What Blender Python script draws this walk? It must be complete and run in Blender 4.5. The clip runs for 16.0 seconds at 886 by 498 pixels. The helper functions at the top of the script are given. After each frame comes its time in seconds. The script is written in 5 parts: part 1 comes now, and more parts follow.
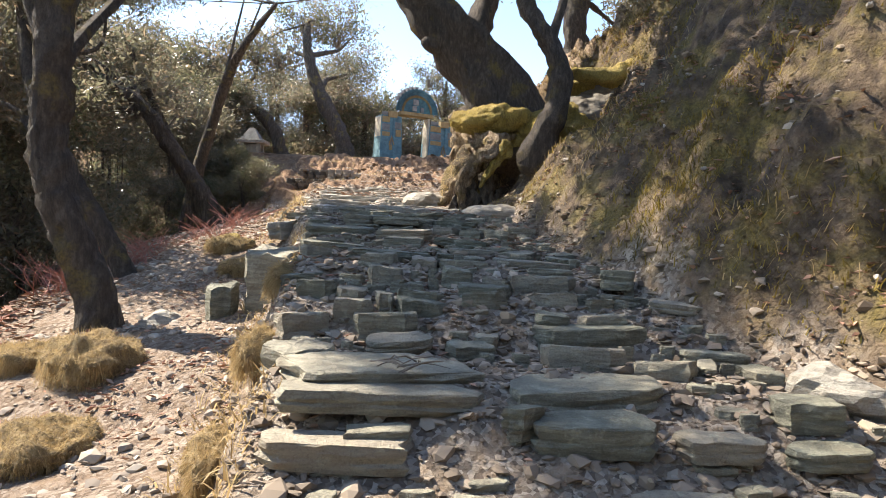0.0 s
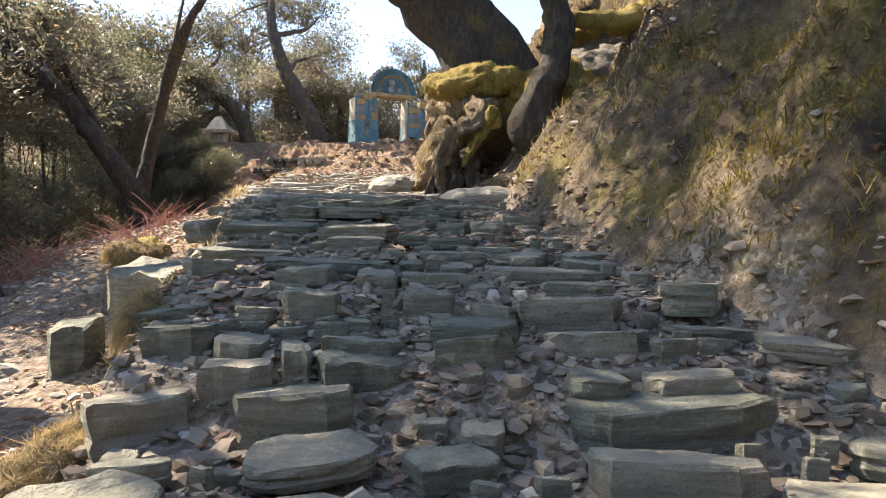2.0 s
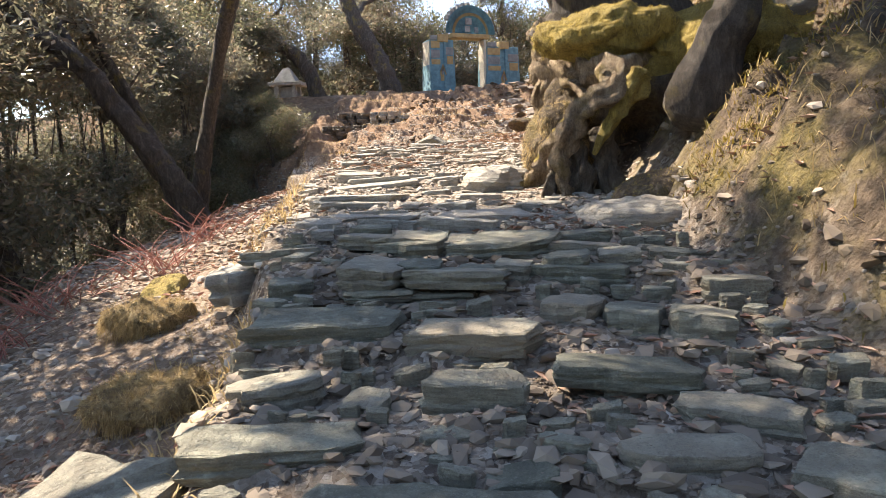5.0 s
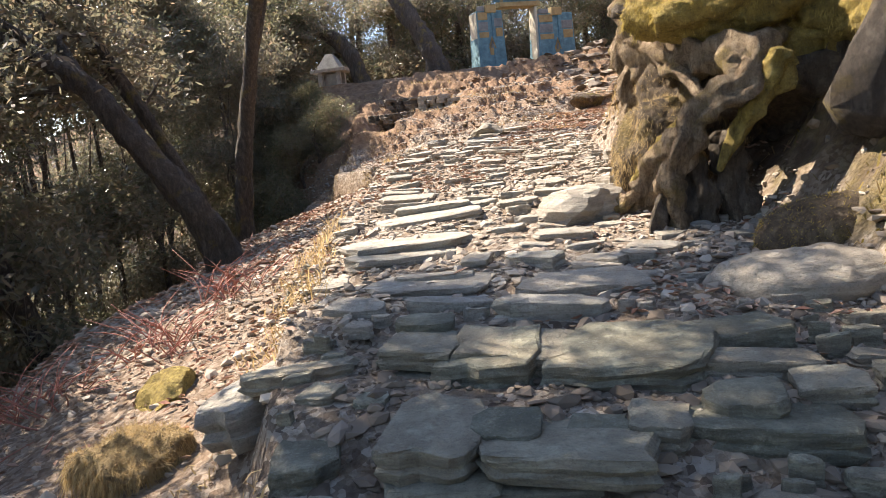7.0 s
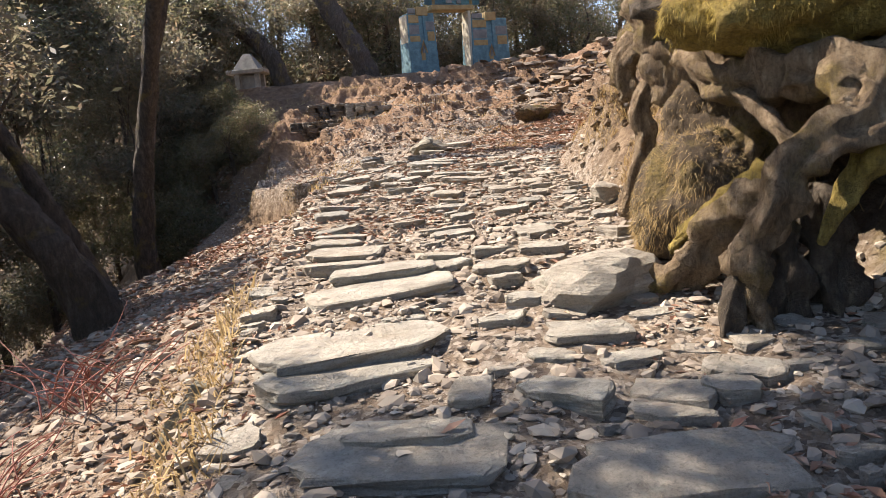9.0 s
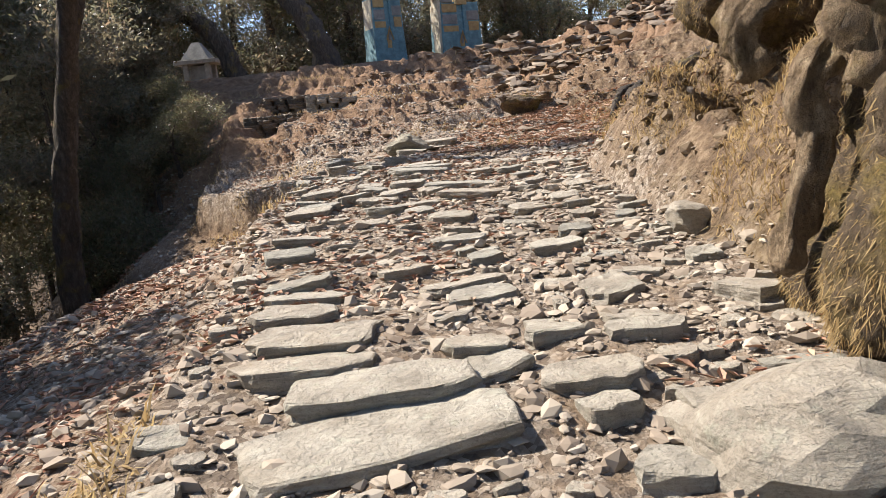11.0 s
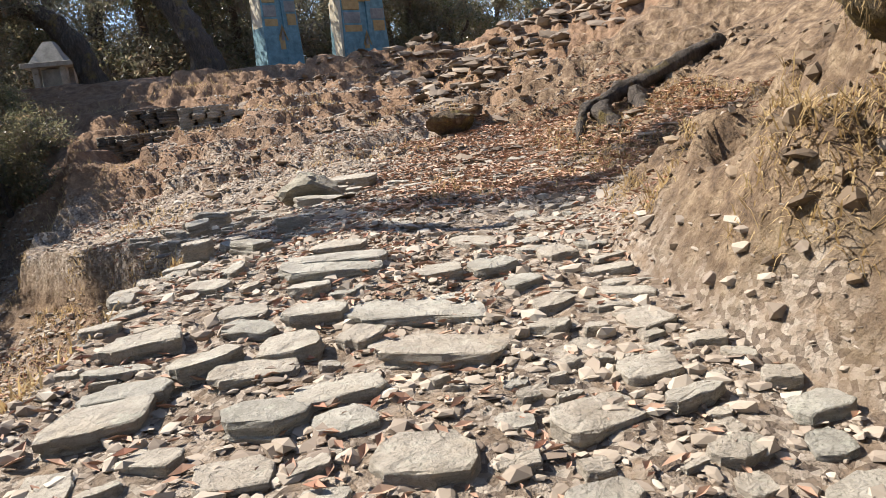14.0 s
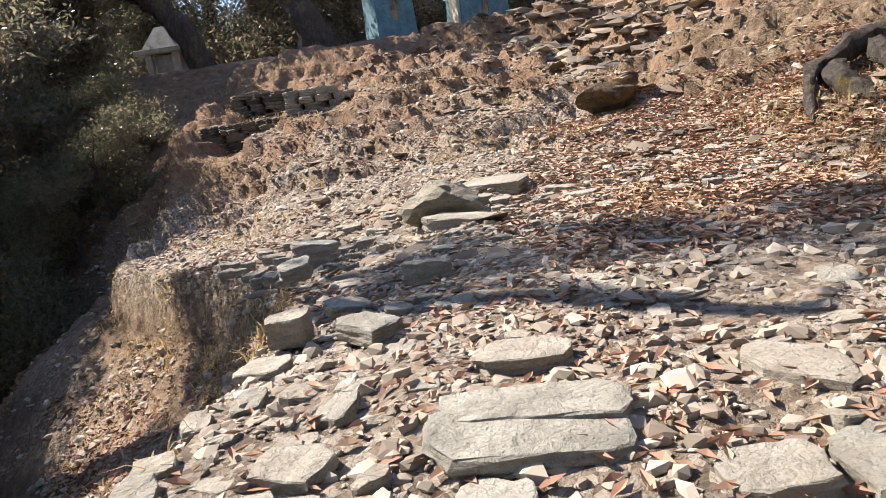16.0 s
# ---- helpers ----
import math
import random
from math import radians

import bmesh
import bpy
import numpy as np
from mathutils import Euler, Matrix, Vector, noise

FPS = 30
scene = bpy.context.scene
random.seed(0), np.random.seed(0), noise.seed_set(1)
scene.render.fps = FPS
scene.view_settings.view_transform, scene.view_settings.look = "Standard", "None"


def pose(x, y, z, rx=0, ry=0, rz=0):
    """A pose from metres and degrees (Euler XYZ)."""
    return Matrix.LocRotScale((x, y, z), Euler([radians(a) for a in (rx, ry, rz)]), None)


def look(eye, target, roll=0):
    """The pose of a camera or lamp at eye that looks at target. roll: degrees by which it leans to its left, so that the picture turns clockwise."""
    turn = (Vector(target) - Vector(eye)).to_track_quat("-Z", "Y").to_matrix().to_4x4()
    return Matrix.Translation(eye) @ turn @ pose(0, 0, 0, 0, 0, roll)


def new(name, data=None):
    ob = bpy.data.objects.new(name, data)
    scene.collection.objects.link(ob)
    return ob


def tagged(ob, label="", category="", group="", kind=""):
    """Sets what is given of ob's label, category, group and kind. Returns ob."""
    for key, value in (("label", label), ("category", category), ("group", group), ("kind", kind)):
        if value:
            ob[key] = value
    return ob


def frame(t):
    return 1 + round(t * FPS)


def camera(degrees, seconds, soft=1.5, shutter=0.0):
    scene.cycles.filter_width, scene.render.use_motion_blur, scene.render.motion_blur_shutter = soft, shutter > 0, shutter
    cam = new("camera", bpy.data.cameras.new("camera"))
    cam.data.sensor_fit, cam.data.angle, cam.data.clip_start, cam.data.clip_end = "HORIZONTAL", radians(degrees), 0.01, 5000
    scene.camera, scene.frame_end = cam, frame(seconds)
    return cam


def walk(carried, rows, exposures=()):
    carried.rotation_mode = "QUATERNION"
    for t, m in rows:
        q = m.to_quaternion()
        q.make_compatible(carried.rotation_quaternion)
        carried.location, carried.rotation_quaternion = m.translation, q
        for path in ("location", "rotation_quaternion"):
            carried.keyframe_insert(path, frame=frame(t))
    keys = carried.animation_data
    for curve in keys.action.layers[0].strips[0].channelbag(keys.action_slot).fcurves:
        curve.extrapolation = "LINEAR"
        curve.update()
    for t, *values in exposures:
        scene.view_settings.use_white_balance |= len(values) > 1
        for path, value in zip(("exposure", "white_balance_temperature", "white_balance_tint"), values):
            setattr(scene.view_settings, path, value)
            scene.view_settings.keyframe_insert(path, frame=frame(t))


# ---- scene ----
cam = camera(65.3, 16.0, soft=0.9)
PATH = [
    (0, (0.014, 1.001, 1.592), (0.039, 3.0, 1.546), 2.5),
    (0.5, (0.018, 1.56, 1.617), (0.019, 3.56, 1.544), 2.9),
    (1, (0.106, 2.11, 1.623), (-0.029, 4.103, 1.526), 0.9),
    (1.5, (0.109, 2.614, 1.597), (0.143, 4.614, 1.558), 2.5),
    (2, (0.155, 3.007, 1.652), (0.219, 5.005, 1.568), 0.3),
    (2.5, (0.166, 3.331, 1.827), (0.031, 5.321, 1.687), -0.3),
    (3, (0.062, 3.634, 1.837), (-0.042, 5.622, 1.647), 1.4),
    (3.5, (0.001, 4.034, 1.858), (-0.139, 6.006, 1.549), -1.8),
    (4, (-0.104, 4.435, 1.995), (-0.258, 6.411, 1.733), -1.3),
    (4.2, (-0.15, 4.596, 2.066), (-0.294, 6.578, 1.841), -0.9),
    (6.3, (-0.239, 6.286, 2.556), (-0.533, 8.238, 2.235), -6.9),
    (6.5, (-0.285, 6.423, 2.587), (-0.659, 8.367, 2.305), -5.9),
    (7, (-0.398, 6.725, 2.713), (-0.723, 8.67, 2.383), -5.9),
    (7.5, (-0.508, 7.095, 2.765), (-0.924, 9.012, 2.378), -7.1),
    (8, (-0.666, 7.489, 2.825), (-0.928, 9.433, 2.435), -4.4),
    (8.5, (-0.746, 7.887, 2.88), (-0.89, 9.858, 2.57), -5.3),
    (9, (-0.814, 8.353, 2.921), (-0.919, 10.321, 2.582), -4.9),
    (9.2, (-0.861, 8.513, 2.919), (-0.878, 10.488, 2.605), -3.7),
    (11.3, (-1.155, 10.563, 3.014), (-1.144, 12.522, 2.611), -6.1),
    (11.5, (-1.155, 10.793, 3.052), (-1.08, 12.736, 2.584), -6.1),
    (12, (-1.154, 11.178, 3.097), (-1.054, 13.121, 2.632), -6.3),
    (12.5, (-1.142, 11.628, 3.201), (-0.966, 13.565, 2.736), -5.8),
    (13, (-1.099, 12.158, 3.225), (-1.047, 14.115, 2.815), -5.1),
    (13.5, (-1.21, 12.638, 3.255), (-0.963, 14.583, 2.859), -4.3),
    (14, (-1.22, 13.02, 3.292), (-0.95, 14.962, 2.899), -5.9),
    (14.5, (-1.182, 13.523, 3.319), (-0.962, 15.465, 2.895), -5.3),
    (15, (-1.313, 14.006, 3.315), (-1.154, 15.974, 2.994), -4.1),
    (15.5, (-1.396, 14.51, 3.34), (-1.441, 16.475, 2.974), -7.8),
    (16, (-1.422, 15.004, 3.444), (-1.477, 16.955, 3.004), -8.6),
]
walk(cam, [(t, look(eye, target, roll)) for t, eye, target, roll in PATH],
     exposures=[(0, 1.7, 6700, 11), (3, 1.9, 7000, 12), (6.5, 1.8, 6900, 14), (9, 1.35, 6850, 16), (12.5, 1.08, 6400, 11), (16, 1.28, 6500, 13)])

# ---- light ----
SUN = Vector((-0.62, 0.3, 0.725)).normalized()
w = bpy.data.worlds.new("sky")
scene.world = w
w.use_nodes = True
sky = w.node_tree.nodes.new("ShaderNodeTexSky")
sky.sky_type, sky.sun_disc = "NISHITA", False
sky.sun_elevation, sky.sun_rotation = math.asin(SUN.z), math.atan2(SUN.x, SUN.y)
sky.altitude = 2000
w.node_tree.links.new(sky.outputs[0], w.node_tree.nodes["Background"].inputs[0])
w.node_tree.nodes["Background"].inputs[1].default_value = 0.135
sun = new("sun", bpy.data.lights.new("sun", "SUN"))
sun.data.energy, sun.data.angle, sun.data.color = 5.0, radians(0.5), (1.0, 0.93, 0.82)
sun.matrix_world = look(SUN * 40, (0, 0, 0))

# ---- materials ----


class Mat:
    """A small builder for procedural node materials in world coordinates."""

    def __init__(self, name, rough=0.85):
        self.m = bpy.data.materials.new(name)
        self.m.use_nodes = True
        self.t = self.m.node_tree
        self.b = self.t.nodes["Principled BSDF"]
        self.b.inputs["Roughness"].default_value = rough
        self.geo = self.t.nodes.new("ShaderNodeNewGeometry")
        self.obj = self.t.nodes.new("ShaderNodeObjectInfo")
        self.pos = self.geo.outputs["Position"]

    def link(self, a, b):
        self.t.links.new(a, b)

    def scaled(self, v):
        n = self.t.nodes.new("ShaderNodeMapping")
        n.inputs["Scale"].default_value = v
        self.link(self.pos, n.inputs[0])
        return n.outputs[0]

    def noise(self, scale, detail=4, rough=0.6, vec=None):
        n = self.t.nodes.new("ShaderNodeTexNoise")
        n.inputs["Scale"].default_value, n.inputs["Detail"].default_value, n.inputs["Roughness"].default_value = scale, detail, rough
        self.link(vec or self.pos, n.inputs["Vector"])
        return n.outputs["Fac"]

    def cells(self, scale, out="Distance", vec=None):
        n = self.t.nodes.new("ShaderNodeTexVoronoi")
        n.inputs["Scale"].default_value = scale
        self.link(vec or self.pos, n.inputs["Vector"])
        return n.outputs[out]

    def ramp(self, fac, stops):
        n = self.t.nodes.new("ShaderNodeValToRGB")
        e = n.color_ramp.elements
        while len(e) < len(stops):
            e.new(0.5)
        for el, (p, c) in zip(e, stops):
            el.position = p
            el.color = (c, c, c, 1) if isinstance(c, (int, float)) else (*c, 1)
        self.link(fac, n.inputs[0])
        return n.outputs[0]

    def mix(self, fac, a, b, mode="MIX"):
        n = self.t.nodes.new("ShaderNodeMixRGB")
        n.blend_type = mode
        for sock, v in zip(n.inputs, (fac, a, b)):
            if isinstance(v, (int, float)):
                sock.default_value = v if sock.type == "VALUE" else (v, v, v, 1)
            elif isinstance(v, tuple):
                sock.default_value = (*v, 1)
            else:
                self.link(v, sock)
        return n.outputs[0]

    def attr(self, name):
        n = self.t.nodes.new("ShaderNodeAttribute")
        n.attribute_name = name
        return n.outputs["Fac"]

    def color(self, c):
        if isinstance(c, tuple):
            self.b.inputs["Base Color"].default_value = (*c, 1)
        else:
            self.link(c, self.b.inputs["Base Color"])

    def bump(self, fac, strength=0.5, dist=0.02):
        n = self.t.nodes.new("ShaderNodeBump")
        n.inputs["Strength"].default_value, n.inputs["Distance"].default_value = strength, dist
        self.link(fac, n.inputs["Height"])
        last = self.b.inputs["Normal"]
        if last.is_linked:
            self.link(last.links[0].from_socket, n.inputs["Normal"])
        self.link(n.outputs[0], last)


def ground_material():
    k = Mat("dry_earth", 0.95)
    grit = k.ramp(k.cells(34, "Color"), [(0.2, (0.13, 0.095, 0.068)), (0.5, (0.29, 0.23, 0.17)), (0.8, (0.47, 0.4, 0.32))])
    soil = k.ramp(k.noise(3.2, 6), [(0.3, (0.16, 0.105, 0.06)), (0.55, (0.29, 0.205, 0.13)), (0.75, (0.37, 0.29, 0.2))])
    path = k.mix(k.ramp(k.noise(7, 5), [(0.32, 0.1), (0.55, 1.0)]), soil, grit)
    straw = k.ramp(k.noise(26, 5), [(0.3, (0.13, 0.085, 0.04)), (0.5, (0.25, 0.17, 0.075)), (0.7, (0.4, 0.29, 0.14))])
    bank_soil = k.ramp(k.noise(5, 7, 0.7), [(0.3, (0.035, 0.023, 0.013)), (0.5, (0.1, 0.066, 0.038)), (0.75, (0.27, 0.195, 0.12))])
    moss = k.ramp(k.noise(38, 4), [(0.3, (0.075, 0.06, 0.012)), (0.7, (0.26, 0.19, 0.045))])
    bank = k.mix(k.ramp(k.noise(1.7, 5), [(0.48, 0.0), (0.62, 0.8)]), bank_soil, moss)
    bank = k.mix(k.ramp(k.noise(2.6, 3), [(0.56, 0.0), (0.7, 0.45)]), bank, straw)
    wood = k.ramp(k.noise(9, 6), [(0.3, (0.05, 0.032, 0.02)), (0.55, (0.13, 0.085, 0.05)), (0.75, (0.22, 0.15, 0.09))])
    red = k.ramp(k.noise(6, 6, 0.7), [(0.3, (0.14, 0.075, 0.04)), (0.7, (0.36, 0.23, 0.135))])
    c = k.mix(k.attr("bank"), path, bank)
    tan = k.ramp(k.noise(7, 7, 0.72), [(0.34, (0.065, 0.04, 0.022)), (0.5, (0.19, 0.125, 0.072)), (0.68, (0.4, 0.3, 0.19))])
    c = k.mix(k.attr("tan"), c, tan)
    c = k.mix(k.attr("mound"), c, red)
    c = k.mix(k.attr("wood"), c, wood)
    k.color(c)
    k.bump(k.cells(30), 0.7, 0.02)
    k.bump(k.noise(60, 6, 0.75), 0.9, 0.014)
    k.bump(k.noise(9, 6, 0.7), 0.9, 0.09)
    return k.m


def stone_material(name, tones, lichen=(0.42, 0.42, 0.33)):
    k = Mat(name, 0.8)
    layers = k.noise(5, 7, 0.65, k.scaled((1.0, 1.0, 7.0)))
    c = k.ramp(layers, [(0.28, tones[0]), (0.5, tones[1]), (0.72, tones[2])])
    c = k.mix(k.ramp(k.obj.outputs["Random"], [(0.0, 0.0), (1.0, 0.55)]), c, (0.36, 0.29, 0.215))
    c = k.mix(k.ramp(k.obj.outputs["Random"], [(0.0, 0.5), (0.35, 0.0)]), c, tones[0])
    c = k.mix(k.ramp(k.noise(11, 6, 0.7), [(0.56, 0.0), (0.7, 0.55)]), c, lichen)
    c = k.mix(k.ramp(k.noise(70, 4, 0.7), [(0.34, 0.35), (0.48, 0.0)]), c, (0.09, 0.08, 0.06))
    c = k.mix(k.ramp(k.noise(120, 2), [(0.58, 0.0), (0.7, 0.18)]), c, (0.5, 0.46, 0.38))
    c = k.mix(k.ramp(k.noise(6.5, 8, 0.75), [(0.49, 0.0), (0.5, 0.45), (0.51, 0.0)]), c, (0.07, 0.06, 0.045))
    c = k.mix(k.ramp(k.noise(2.3, 4), [(0.55, 0.0), (0.75, 0.4)]), c, (0.27, 0.2, 0.12))
    k.color(c)
    k.bump(k.noise(4, 6, 0.7, k.scaled((1.2, 1.2, 14.0))), 0.8, 0.04)
    k.bump(k.noise(34, 7, 0.75), 0.9, 0.015)
    k.bump(k.noise(9, 5, 0.6), 0.6, 0.05)
    return k.m


def bark_material(name, dark, mid, light, moss=0.0, tint=((0.12, 0.085, 0.02), (0.33, 0.24, 0.06))):
    k = Mat(name, 0.9)
    c = k.ramp(k.noise(9, 7, 0.7, k.scaled((2.2, 2.2, 0.7))), [(0.3, dark), (0.52, mid), (0.74, light)])
    c = k.mix(k.ramp(k.noise(3.1, 4), [(0.62 - moss * 0.25, 0.0), (0.74 - moss * 0.2, 0.8)]), c,
              k.ramp(k.noise(50, 3), [(0.3, tint[0]), (0.7, tint[1])]))
    c = k.mix(k.ramp(k.noise(45, 5, 0.75), [(0.36, 0.6), (0.5, 0.0)]), c, dark)
    k.color(c)
    k.bump(k.noise(14, 7, 0.75, k.scaled((2.0, 2.0, 0.6))), 1.0, 0.06)
    k.bump(k.noise(55, 5, 0.7), 1.0, 0.03)
    k.bump(k.noise(140, 4, 0.7), 0.8, 0.01)
    return k.m


def leaf_material(name, stops, rough=0.45):
    k = Mat(name, rough)
    c = k.ramp(k.geo.outputs["Random Per Island"], stops)
    k.color(k.mix(0.35, c, k.ramp(k.noise(1.1, 3), [(0.3, stops[0][1]), (0.7, stops[-1][1])])))
    k.b.inputs["Specular IOR Level"].default_value = 0.55
    return k.m


def see_through(m, share):
    """Lets part of the light through thin leaves."""
    t = m.node_tree
    b = t.nodes["Principled BSDF"]
    thin, mix = t.nodes.new("ShaderNodeBsdfTranslucent"), t.nodes.new("ShaderNodeMixShader")
    mix.inputs[0].default_value = share
    t.links.new(b.inputs["Base Color"].links[0].from_socket, thin.inputs[0])
    t.links.new(b.outputs[0], mix.inputs[1])
    t.links.new(thin.outputs[0], mix.inputs[2])
    t.links.new(mix.outputs[0], t.nodes["Material Output"].inputs[0])
    return m


def plain_material(name, a, b, scale=6, rough=0.8, stretch=(1, 1, 1)):
    k = Mat(name, rough)
    k.color(k.mix(k.ramp(k.noise(scale * 8, 3), [(0.3, 0.25), (0.6, 0.0)]), k.ramp(k.noise(scale, 6, 0.65, k.scaled(stretch)), [(0.3, a), (0.7, b)]), (0.1, 0.085, 0.07)))
    k.bump(k.noise(scale * 5, 5), 0.5, 0.01)
    return k.m


M_GROUND = ground_material()
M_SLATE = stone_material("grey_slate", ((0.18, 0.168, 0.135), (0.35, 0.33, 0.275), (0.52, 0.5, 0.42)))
# Slate darkened in its colour for faces that stand in shade.
M_SHADE_SLATE = stone_material("shade_toned_slate", ((0.045, 0.042, 0.034), (0.09, 0.082, 0.065), (0.16, 0.145, 0.11)), (0.2, 0.17, 0.11))
M_PEBBLE = leaf_material("pebbles", [(0.0, (0.15, 0.11, 0.08)), (0.45, (0.29, 0.235, 0.175)), (0.8, (0.4, 0.34, 0.265)), (1.0, (0.52, 0.46, 0.37))], 0.9)
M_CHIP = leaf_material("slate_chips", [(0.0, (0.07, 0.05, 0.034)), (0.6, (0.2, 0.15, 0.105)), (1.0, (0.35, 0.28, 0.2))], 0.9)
M_LITTER = leaf_material("fallen_leaves", [(0.0, (0.2, 0.115, 0.07)), (0.5, (0.38, 0.245, 0.165)), (0.85, (0.5, 0.36, 0.25)), (1.0, (0.4, 0.17, 0.1))], 0.8)
M_STRAW = leaf_material("straw", [(0.0, (0.24, 0.155, 0.065)), (0.5, (0.44, 0.31, 0.14)), (1.0, (0.6, 0.46, 0.24))], 0.85)
M_MOSSBLADE = leaf_material("moss_fronds", [(0.0, (0.06, 0.045, 0.012)), (0.5, (0.17, 0.125, 0.03)), (1.0, (0.36, 0.26, 0.055))], 0.9)
M_SPRAY = plain_material("grey_twigs", (0.13, 0.105, 0.08), (0.27, 0.23, 0.18))
M_MOSSTOP = leaf_material("yellow_moss_fronds", [(0.0, (0.22, 0.15, 0.03)), (0.5, (0.46, 0.34, 0.08)), (1.0, (0.64, 0.5, 0.16))], 0.9)
M_THATCH = bark_material("matted_straw", (0.14, 0.09, 0.04), (0.36, 0.25, 0.11), (0.56, 0.42, 0.21))
for m in (M_STRAW, M_MOSSTOP, M_MOSSBLADE):
    see_through(m, 0.4)
M_DRIFT = leaf_material("orange_fallen_leaves", [(0.0, (0.26, 0.13, 0.075)), (0.5, (0.46, 0.275, 0.175)), (1.0, (0.6, 0.43, 0.3))], 0.8)
M_TWIG = plain_material("red_twigs", (0.3, 0.11, 0.08), (0.45, 0.2, 0.15))
M_ROOTEND = bark_material("dark_root", (0.04, 0.03, 0.02), (0.13, 0.1, 0.07), (0.3, 0.245, 0.175), 0.3)
M_BARK = bark_material("dark_bark", (0.035, 0.027, 0.02), (0.1, 0.078, 0.058), (0.22, 0.18, 0.14), 0.25)
M_ROOT = bark_material("pale_root", (0.1, 0.065, 0.036), (0.33, 0.235, 0.14), (0.58, 0.46, 0.31), 0.45)
M_MOSS = bark_material("yellow_moss", (0.12, 0.085, 0.022), (0.36, 0.26, 0.06), (0.58, 0.44, 0.12), 0.7, ((0.27, 0.19, 0.045), (0.6, 0.45, 0.13)))
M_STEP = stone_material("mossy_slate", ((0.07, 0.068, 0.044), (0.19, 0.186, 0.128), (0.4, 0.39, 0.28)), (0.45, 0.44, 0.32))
M_EARTH = bark_material("root_earth", (0.05, 0.035, 0.02), (0.15, 0.105, 0.062), (0.34, 0.26, 0.165), 0.55)
M_CLOD = leaf_material("earth_clods", [(0.0, (0.06, 0.04, 0.024)), (0.5, (0.15, 0.105, 0.064)), (1.0, (0.3, 0.225, 0.145))], 0.95)
M_LEAF = see_through(leaf_material("oak_leaves", [(0.0, (0.075, 0.095, 0.045)), (0.5, (0.15, 0.168, 0.092)), (0.85, (0.21, 0.2, 0.125)), (1.0, (0.32, 0.21, 0.12))], 0.28), 0.62)
M_LEAF2 = leaf_material("greyish_leaves", [(0.0, (0.1, 0.112, 0.068)), (0.5, (0.19, 0.195, 0.13)), (0.85, (0.26, 0.225, 0.155)), (1.0, (0.34, 0.235, 0.15))], 0.3)
M_LEAF2 = see_through(M_LEAF2, 0.62)
M_BLUE = plain_material("weathered_blue_paint", (0.055, 0.13, 0.16), (0.15, 0.29, 0.33), 5)
M_OCHRE = plain_material("weathered_ochre_paint", (0.26, 0.17, 0.065), (0.42, 0.31, 0.14), 5)
M_GREY = plain_material("weathered_grey_and_recess_shade", (0.12, 0.13, 0.13), (0.27, 0.27, 0.25), 5)
# Pale tone that paints sunlight onto the gateway's sun-facing sides.
M_SUNLIT = plain_material("sunlit_tone", (0.36, 0.31, 0.22), (0.58, 0.52, 0.4), 4, 0.9)
M_WHITE = plain_material("chalky_whitewash", (0.17, 0.165, 0.15), (0.33, 0.32, 0.295), 4, 0.9)

# ---- terrain ----


def lattice(i, j, seed):
    v = np.sin(i * 127.1 + j * 311.7 + seed * 74.7) * 43758.5453
    return v - np.floor(v)


def value_noise(x, y, seed=0):
    x, y = np.asarray(x, float), np.asarray(y, float)
    i, j = np.floor(x), np.floor(y)
    u, v = x - i, y - j
    u, v = u * u * (3 - 2 * u), v * v * (3 - 2 * v)
    a = lattice(i, j, seed) * (1 - u) + lattice(i + 1, j, seed) * u
    b = lattice(i, j + 1, seed) * (1 - u) + lattice(i + 1, j + 1, seed) * u
    return a * (1 - v) + b * v - 0.5


def fbm(x, y, freq, octaves=4, seed=0):
    x, y = np.asarray(x, float), np.asarray(y, float)
    s, amp = 0, 1.0
    for k in range(octaves):
        s = s + amp * value_noise(x * freq + 17.3 * k, y * freq - 9.1 * k, seed + k)
        amp, freq = amp * 0.5, freq * 2.03
    return s


def step(a, b, v):
    f = np.clip((v - a) / (b - a), 0, 1)
    return f * f * (3 - 2 * f)


TREAD_Y = [-300, -60, -5, 1, 3.0, 3.8, 4.2, 5.2, 5.6, 6.6, 7.5, 8.1, 9, 10, 10.65, 11.85, 13.2, 14.4, 15.4, 16.8, 18.3, 20.5, 22.2, 24, 26.8, 30.3, 31.6, 33, 44, 90, 300]
TREAD_Z = [-60, -14, -0.9, 0.15, 0.4, 0.52, 0.78, 0.93, 1.12, 1.35, 1.43, 1.52, 1.7, 1.83, 1.87, 2.0, 2.15, 2.25, 2.36, 2.5, 2.52, 2.58, 2.78, 3.02, 3.5, 4.2, 4.95, 4.9, 4.6, -2, -40]
LEFT_Y = [-5, 4.5, 5.4, 6.6, 7.2, 8.5, 9.8, 10.9, 11.8, 14.4, 16, 18, 19.3, 20.2, 21.2, 22.8, 25, 27.4, 29, 31.6, 34]
LEFT_X = [-0.8, -0.78, -0.95, -1.12, -1.22, -1.45, -1.72, -1.9, -2.15, -2.35, -2.5, -2.45, -2.6, -3.2, -3.9, -5.5, -5.9, -6.0, -6.4, -8.5, -13]
RIGHT_Y = [-5, 3.5, 4.5, 5.5, 6.5, 7.7, 9, 10, 11, 12, 12.8, 13.2, 14, 16.4, 17.5, 19, 60]
RIGHT_X = [3.2, 2.5, 2.25, 1.75, 1.4, 1.15, 1.05, 0.95, 1.0, 0.9, 0.5, 0.3, 0.2, 0.2, 0.5, 1.1, 1.1]


def tread(y):
    return np.interp(y, TREAD_Y, TREAD_Z)


